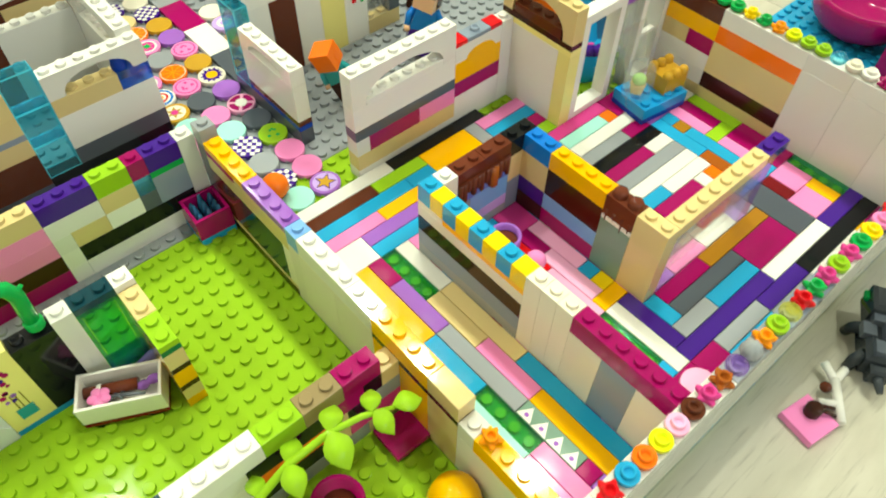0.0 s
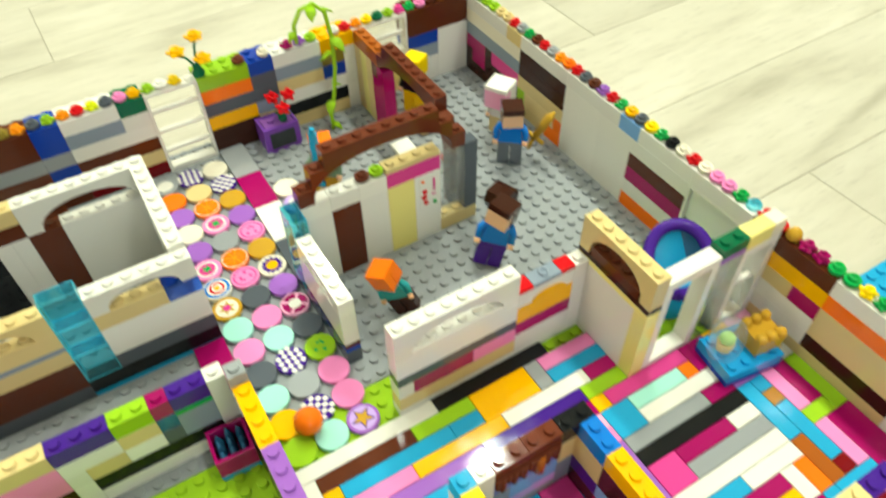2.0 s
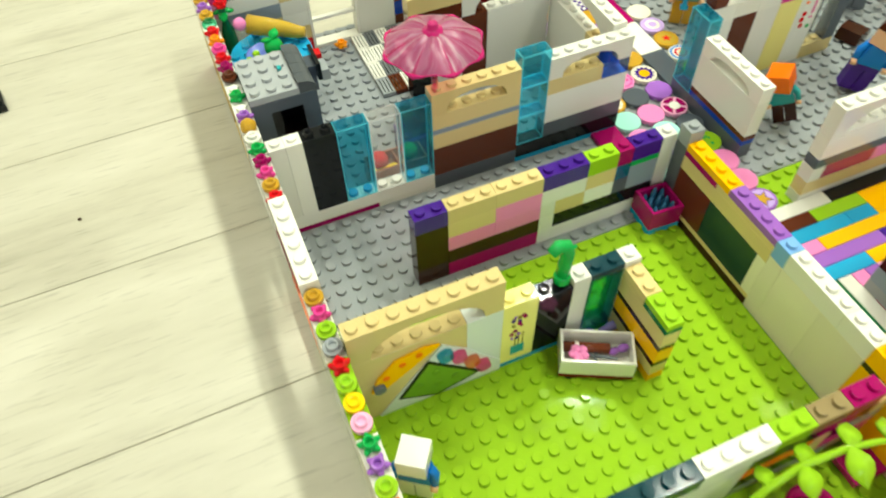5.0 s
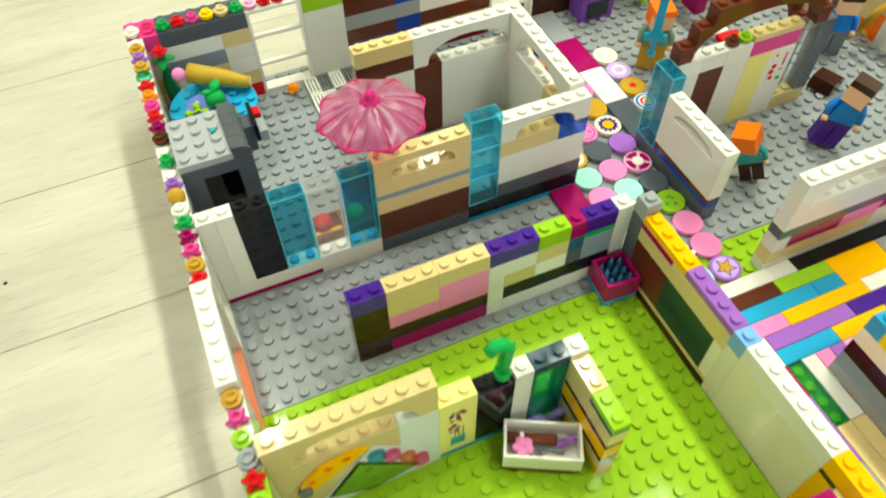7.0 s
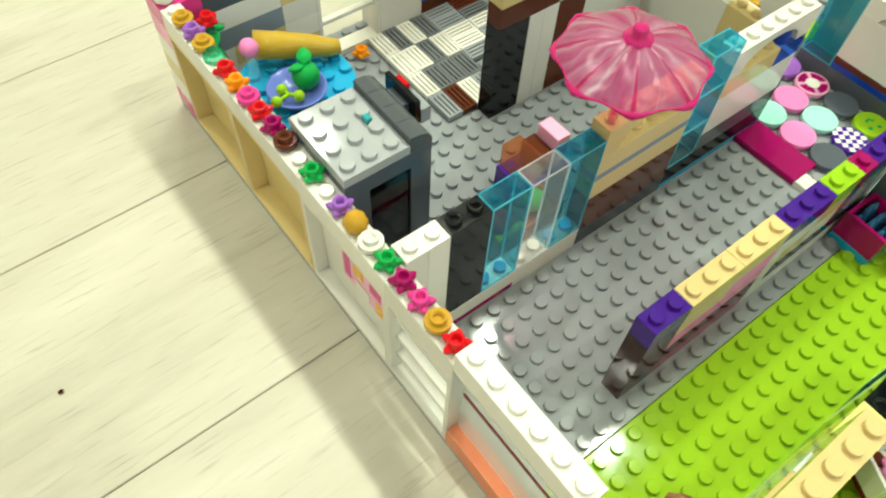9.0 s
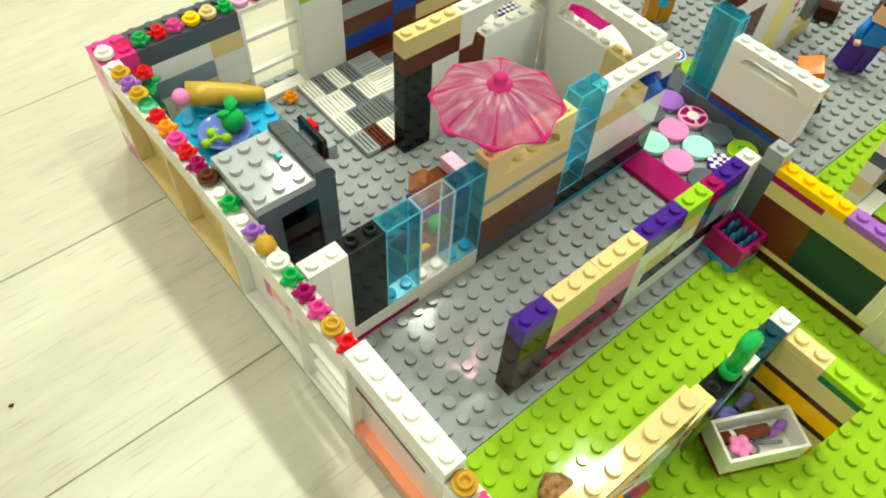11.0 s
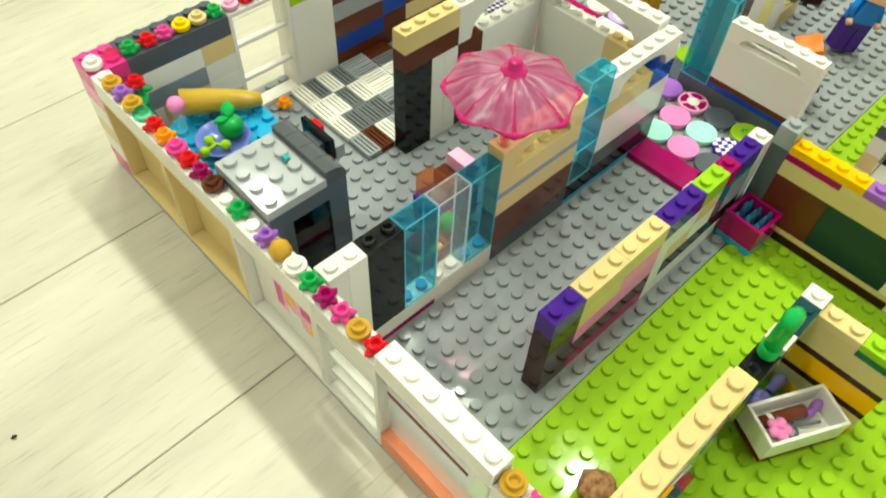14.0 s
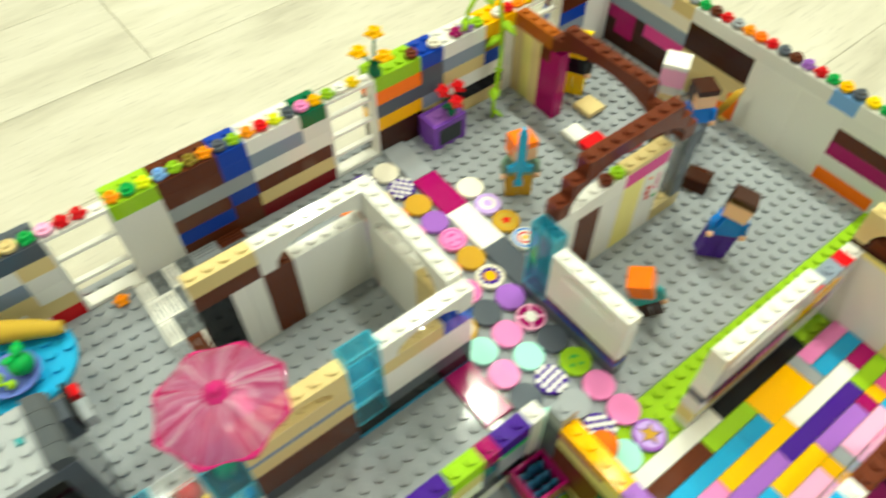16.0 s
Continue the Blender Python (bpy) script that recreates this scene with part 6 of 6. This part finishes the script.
def outside_things():
    t = thing("azure_plate", "azure studded plate lying on the wood-look floor", "plate", 63, -48, 0)
    g = Kit().b(0, 0, -0.22, 12, 11, 0.1)
    g.studs(0, 0, 12, 11, 0.1)
    part("plate", g, "azure", t)
    t = thing("bowl", "large magenta plastic bowl standing on the azure plate", "bowl", 71.2, -42.3, 0.28)
    part("bowl", Kit().cyl(0, 0, [(2.2, 0.02), (3.0, 0.35), (3.8, 1.2), (4.05, 2.2), (4.05, 2.6), (3.85, 2.6), (3.8, 2.2), (3.5, 1.3), (2.6, 0.65), (0.5, 0.5)], 48), "magenta", t)
    t = thing("brick_pile", "magenta and brown bricks stacked beside the bowl", "bricks", 67, -48, 0.1)
    part("brick", Kit().b(0, 0.2, 0, 4, 2.0, 2.2).studs(0, 0, 4, 2, 2.2), "magenta", t)
    part("brick", Kit().b(-1, -2.2, -0.3, 3, -0.2, 1.2).studs(-1, -2.2, 3, -0.2, 1.2), "brown", t)
    t = thing("pink_tile", "pink square tile with a brown stud on floor", "tile", 39.0, -57.9, -0.22, -10)
    part("slab", Kit().b(-1, -1, 0, 1, 1, 0.4), "pink", t)
    part("stud", Kit().cyl(0.3, 0.2, [(0.42, 0.41), (0.42, 0.85), (0.3, 1.0), (0.08, 1.05)], 14), "dark_brown", t)
    part("prong", Kit().rod([(0.6, 0.3, 0.7), (1.3, -0.3, 0.6)], 0.1, 6).rod([(0.5, 0.1, 0.7), (1.1, -0.6, 0.5)], 0.1, 6), "dark_brown", t)
    t = thing("fence_piece", "white forked fence piece lying on the floor", "fence", 41.2, -58.0, -0.22, 35)
    part("rail", Kit().rod([(-1.6, -0.2, 0.3), (0.8, 0, 0.5)], 0.26, 8), "white", t)
    part("fork", Kit().rod([(0.7, 0, 0.5), (1.6, 0.5, 0.6)], 0.22, 8).rod([(0.7, 0, 0.5), (1.5, -0.6, 0.5)], 0.22, 8).rod([(-0.6, 0, 0.4), (-0.7, 0.9, 0.4)], 0.2, 8), "white", t)
    part("clip", Kit().bal(0.2, 0.5, 0.5, 0.3), "brown", t)
    # a crouching toy creature, one plain mesh
    g = Kit()
    g.mi = 0
    g.b(-1.6, -0.8, 0.3, 1.2, 0.8, 1.5, 0.002).b(1.0, -0.5, 0.9, 2.6, 0.8, 2.3, 0.0015).b(-2.2, -0.5, 0.4, -1.6, 0.5, 1.2, 0.001)
    for x, y in ((-1.2, 0.9), (-1.2, -0.9), (0.9, 0.95), (0.9, -0.95)):
        g.rod([(x * 0.8, y * 0.7, 0.9), (x, y * 1.15, 0.6), (x * 1.15, y * 1.3, 0.05)], [0.4, 0.34, 0.28], 8)
    g.rod([(-2.0, 0, 0.8), (-2.9, -0.2, 0.6)], [0.35, 0.15], 8)
    g.mi = 1
    for x, y, z in ((-1.0, 0.2, 1.7), (0.0, -0.2, 1.9), (0.9, 0.3, 1.8), (0.2, 0.7, 1.5), (-0.8, -0.6, 1.4)):
        g.b(x - 0.4, y - 0.35, z - 0.3, x + 0.4, y + 0.35, z + 0.1)
    g.mi = 2
    for x, y, z in ((0.3, -0.8, 1.3), (1.5, -0.4, 1.9), (-0.6, -0.8, 1.2), (2.2, 0.9, 1.6)):
        g.b(x - 0.25, y - 0.1, z, x + 0.25, y + 0.1, z + 0.25)
    ob = put("toy_creature", g.mesh("toy_creature", mat("charcoal"), mat("dark_grey"), mat("bright_green")), None, 45.1, -57.9, -0.2, 30)
    tagged(ob, "dark grey and black toy creature with green bits on floor", "toy creature")
    t = thing("black_plate", "black plastic plate lying on the floor", "plate", -18.5, 1.6, -0.22, 8)
    part("slab", Kit().b(0, 0, 0, 3.0, 2.0, 0.5).studs(0, 0, 3, 2, 0.5), "black", t)
    t = thing("crumb", "tiny dark crumb on the wood-look floor", "crumb", -11.68, -11.62, -0.22)
    part("grain", Kit().bal(0, 0, 0.05, 0.13, 0.09, 0.06), "dark_brown", t)


east_things(), outside_things()


# ---- round printed tiles in a cobbled path ----
def round_tile(x, y, design):
    """A 2 x 2 round tile; its print is a thin inlay of rings, sectors or spots."""
    key = ("round_tile", design)
    words_ = design.split("+")
    if key not in SHAPES:
        g = Geo()
        top = 0.0032
        g.lathe(0, 0, [(0.97 * U, 0.0003), (0.985 * U, 0.0005), (0.985 * U, top - 0.0003), (0.955 * U, top)], 32, True)
        cols = [words_[0]]
        e = 0.00006
        for lay, spec in enumerate(words_[1:]):
            p = spec.split(":")
            cols.append(p[1])
            g.mi = len(cols) - 1
            z = top + e * (lay + 1)
            if p[0] == "disc":
                g.lathe(0, 0, [(float(p[2]) * U, z - e), (float(p[2]) * U, z)], 28, True)
            elif p[0] == "wedge":
                m, r = int(p[2]), 0.85 * U
                for k in range(m):
                    a, w = 2 * math.pi * k / m, math.pi / m * 0.82
                    b = len(g.v)
                    g.v += [(0.12 * r * math.cos(a), 0.12 * r * math.sin(a), z)] + [(r * math.cos(a + w * f), r * math.sin(a + w * f), z) for f in (-1, -0.5, 0, 0.5, 1)]
                    g.face([b, b + 1, b + 2, b + 3, b + 4, b + 5])
            elif p[0] == "star":
                m, b = int(p[2]), len(g.v)
                for k in range(2 * m):
                    a, r = math.pi * k / m, (0.72 if k % 2 == 0 else 0.32 if m < 7 else 0.52) * (float(p[3]) if len(p) > 3 else 1.0) * U
                    g.v.append((r * math.cos(a), r * math.sin(a), z))
                g.face([b + k for k in range(2 * m)])
            elif p[0] == "check":
                s = 0.3 * U
                for i in range(-3, 3):
                    for j in range(-3, 3):
                        if (i + j) % 2 and math.hypot(i + 0.5, j + 0.5) < 3.0:
                            b = len(g.v)
                            g.v += [(i * s, j * s, z), ((i + 1) * s, j * s, z), ((i + 1) * s, (j + 1) * s, z), (i * s, (j + 1) * s, z)]
                            g.face([b, b + 1, b + 2, b + 3])
            elif p[0] == "spots":
                for a, r, q in ((0.8, 0.4, 0.13), (2.4, 0.4, 0.13), (4.1, 0.3, 0.1), (4.7, 0.36, 0.1), (5.3, 0.3, 0.1)):
                    g.lathe(r * U * math.cos(a), r * U * math.sin(a), [(q * U, z - e), (q * U, z)], 12, True)
        SHAPES[key] = g.mesh("round_tile", *[mat(c) for c in cols])
    return put("round_tile", SHAPES[key], floor_grey, x, y, 0.02, (x * 53 + y * 31) % 360)


DESIGNS = {"checker": "purple+check:white", "slice": "orange+disc:cream:0.9+disc:amber:0.82+wedge:orange:8", "face": "pink+disc:dark_pink:0.8+disc:pink:0.7+spots:dark_pink",
           "sun": "cream+star:purple:12:1.15+disc:gold_yellow:0.42", "buoy": "light_pink+wedge:magenta:4+disc:white:0.42", "star": "lavender+disc:pale_lavender:0.8+star:purple:5:1.05+star:gold:5:0.85",
           "berry": "pink+disc:white:0.72+disc:dark_pink:0.58+star:bright_green:6:0.6", "donut": "gold+disc:cream:0.75+star:ochre:6:0.9+disc:dark_pink:0.25",
           "rainbow": "white+disc:blue:0.86+disc:white:0.68+disc:red:0.52+disc:white:0.36+disc:gold_yellow:0.2", "grey_white": "grey+disc:white:0.6", "ring": "pale_lavender+disc:white:0.6+disc:pale_lavender:0.35",
           "redstar": "gold+disc:ochre:0.72+star:red:5:0.6", "scribble": "lime+spots:bright_green"}
for cx, y0, text in ((30, -3, "cream checker gold lavender face gold sun lavender buoy dark_grey scribble pink pink star"),
                     (28, -3, "checker tan slice berry grey slice face dark_grey pink aqua checker grey checker aqua"),
                     (26, -3, "grey_white orange lavender cream lavender berry rainbow donut aqua pink dark_grey aqua gold_yellow lime"),
                     (34, -8, "cream ring redstar rainbow lime")):
    for k, d in enumerate(text.split()):
        round_tile(cx, y0 - 2 * k, DESIGNS.get(d, d))


# ---- flat tiles ----
def tile_mesh(w, d, colour):
    key = ("tile", w, d, colour)
    if key not in SHAPES:
        g = Geo()
        g.box(0.00015, 0.00015, 0.0001, w * U - 0.00015, d * U - 0.00015, P, 0.00025)
        SHAPES[key] = g.mesh("tile", mat(colour))
    return SHAPES[key]


def flat_tile(parent, c, x0, x1, y0, y1, z=0.0):
    ob = put("tile", tile_mesh(x1 - x0, y1 - y0, c), parent, x0, y0, z)
    if c in CLEAR:
        ob.visible_shadow = False


for c, x0, x1, y0, y1 in (("grey", 31, 33, -5, -1), ("magenta", 31, 33, -9, -5), ("white", 31, 33, -13, -9), ("dark_grey", 31, 33, -17, -13), ("magenta", 23, 25, -23, -19), ("white", 23, 24, -24, -23)):
    flat_tile(floor_grey, c, x0, x1, y0, y1)
rnd = random.Random(11)


def grille_tile(c, x, y, along):
    """A 1 x 2 tile of four bars over a dark base; along: its length runs north to south."""
    key = ("grille", c, along)
    if key not in SHAPES:
        g = Geo()
        w, d = (1, 2) if along else (2, 1)
        g.box(0.00015, 0.00015, 0.0001, w * U - 0.00015, d * U - 0.00015, 0.0008, 0.0001)
        g.mi = 1
        for q in range(4):
            a = (0.02 + 0.265 * q) * U
            if along:
                g.box(a, 0.0002, 0.0006, a + 0.18 * U, 2 * U - 0.0002, P, 0.0001)
            else:
                g.box(0.0002, a, 0.0006, 2 * U - 0.0002, a + 0.18 * U, P, 0.0001)
        for q in (0.02, 1.79):
            if along:
                g.box(0.03 * U, q * U, 0.0006, 0.97 * U, (q + 0.19) * U, P - 0.0002, 0.0001)
            else:
                g.box(q * U, 0.03 * U, 0.0006, (q + 0.19) * U, 0.97 * U, P - 0.0002, 0.0001)
        SHAPES[key] = g.mesh("grille_tile", mat("dark_grey" if c in ("white", "grey") else "charcoal"), mat(c))
    put("grille_tile", SHAPES[key], floor_grey, x, y, 0)


for x, text in ((11, "white white white grey"), (12, "mid_grey white mid_grey brown"), (13, "white mid_grey mid_grey white"), (14, "mid_grey white mid_grey grey")):
    for k, c in enumerate(text.split()):
        grille_tile(c, x, -3 - 2 * k, True)
for y, text in ((-2, "grey brown"), (-3, "grey mid_grey"), (-4, "white white"), (-5, "white grey"), (-6, "grey white")):
    for k, c in enumerate(text.split()):
        grille_tile(c, 15 + 2 * k, y, False)

TAKEN = set()


def reserve(x0, x1, y0, y1):
    TAKEN.update((x, y) for x in range(x0, x1) for y in range(y0, y1))


reserve(42, 45, -31, -30), reserve(45, 46, -35, -29), reserve(46, 55, -35, -34), reserve(46, 55, -34, -27)


def lay(text):
    """Tiles given as colour, x0-x1, y0-y1 in studs (y counted southwards); a tile takes the free cells of its place."""
    for word in text.split():
        c, xs, ys = word.split(",")
        x0, x1 = [int(v) for v in xs.split("-")]
        y1, y0 = [-int(v) for v in ys.split("-")]
        cells = [(x, y) for x in range(x0, x1) for y in range(y0, y1)]
        if any(q in TAKEN for q in cells):
            if x1 - x0 >= y1 - y0:
                free = [x for x in range(x0, x1) if all((x, y) not in TAKEN for y in range(y0, y1))]
                if not free:
                    continue
                x0, x1 = free[0], free[-1] + 1
            else:
                free = [y for y in range(y0, y1) if all((x, y) not in TAKEN for x in range(x0, x1))]
                if not free:
                    continue
                y0, y1 = free[0], free[-1] + 1
            if any((x, y) in TAKEN for x in range(x0, x1) for y in range(y0, y1)):
                continue
        reserve(x0, x1, y0, y1)
        flat_tile(floor_tiled, c, x0, x1, y0, y1)


# corridor
lay("white,25-34,30-31 black,34-42,30-31 brown,26-32,31-32 lime,32-36,31-32 gold_yellow,36-40,31-33 grey,40-41,31-33 pink,41-45,31-32 azure,27-34,32-33 azure,34-36,32-33 azure,41-45,32-33 "
    "gold_yellow,26-27,32-34 pink,27-31,33-34 gold_yellow,31-37,33-34 white,37-43,33-34 magenta,43-45,33-34 white,27-29,34-36 lavender,29-35,34-35 purple,35-42,34-35 lime,42-45,34-35 azure,29-33,35-36 "
    "dark_pink,26-27,34-42 white,25-26,31-45 gold_yellow,27-28,36-42 magenta,28-29,36-38 tr_green,29-30,36-40 white,30-31,36-40 pink,31-32,36-37 lavender,28-29,38-42 tan,29-30,40-44 tan,30-31,40-46 "
    "azure,27-28,42-46 grey,28-29,42-48 pink,29-30,44-48 azure,30-31,46-54 gold_yellow,29-30,48-54 tr_green,27-28,46-50 sand_green,28-29,48-52 pink,27-28,50-54 purple,26-27,42-46 aqua,26-27,46-50 pink,26-27,50-54 aqua,25-26,45-49 white,25-26,49-54")
# east room
lay("gold_yellow,42-43,35-36 dark_pink,43-49,35-36 aqua,44-48,36-37 orange,48-49,36-37 azure,42-44,36-38 white,44-50,37-38 magenta,49-51,35-37 grey,42-48,38-39 magenta,48-50,38-39 black,42-50,39-40 "
    "dark_pink,42-44,40-42 magenta,44-48,40-41 white,48-50,40-41 grey,44-50,41-42 white,42-50,42-43 azure,42-46,43-44 white,46-50,43-44 brown,42-44,44-45 magenta,44-48,44-45 pink,42-43,45-46 gold_yellow,43-48,45-46 "
    "white,48-49,44-46 orange,49-50,44-46 rust,50-51,43-46 dark_red,51-52,45-46 azure,50-51,39-43 azure,51-52,41-45 brass,51-52,40-41 pink,52-53,38-42 pink,52-53,43-46 magenta,53-54,39-42 lime,54-55,39-43 "
    "lime,52-54,42-43 white,54-55,37-39 magenta,53-55,43-47 tr_green,54-55,47-51 pink,52-54,47-49 gold_yellow,53-54,49-51 dark_red,51-52,47-49 pink,51-53,49-51 dark_grey,49-51,47-51 magenta,45-49,49-51 "
    "white,45-51,51-52 purple,51-55,51-52 black,47-55,52-53 brass,43-49,48-49 magenta,39-43,48-49 dark_grey,39-45,49-50 azure,41-45,50-51 grey,38-41,50-51 azure,38-39,48-50 purple,37-45,51-52 purple,43-47,52-53 "
    "grey,39-43,52-53 azure,39-43,53-54 magenta,37-39,52-54 grey,43-47,53-54 white,47-51,53-54 white,36-37,47-52 purple,37-38,47-51 tr_green,35-36,47-51 lavender,41-42,38-44")
# chocolate room
lay("tr_green,33-34,38-40 azure,34-36,38-39 dark_pink,36-38,38-40 red,35-36,39-43 magenta,36-37,40-42 light_pink,37-38,40-44 light_pink,36-37,42-46 light_pink,35-36,43-47 coral,33-35,40-44 grey,34-35,44-47 "
    "azure,37-38,44-45 yellow,37-38,45-46 gold_yellow,36-38,46-47")
# the rest, laid in rows of short tiles
for y in range(-35, -55, -1):
    x = 25
    while x < 55:
        n = 0
        while x + n < 55 and n < 4 and (x + n, y) not in TAKEN:
            n += 1
        if n:
            n = min(n, rnd.choice([1, 2, 3, 4, 4]))
            flat_tile(floor_tiled, rnd.choice(["pink", "white", "light_pink", "magenta", "azure", "white", "grey", "lavender", "gold_yellow"]), x, x + n, y, y + 1)
            reserve(x, x + n, y, y + 1)
        x += max(n, 1)

# printed zigzag strip
g = Geo()
for k in range(4):
    b = len(g.v)
    y = -1.0 * U * k
    g.v += [(0.06 * U, y - 0.02 * U, 0), (0.06 * U, y - 0.98 * U, 0), (0.85 * U, y - 0.5 * U, 0)]
    g.mi = 0
    g.face([b, b + 1, b + 2])
    g.mi = 1
    g.lathe(0.32 * U, y - 0.5 * U, [(0.13 * U, 0.00002), (0.12 * U, 0.00006)], 10, True)
put("zigzag_print", g.mesh("zigzag", mat("white"), mat("lavender")), floor_tiled, 28, -48, 0.345, 0, "white printed zigzag on a tile")
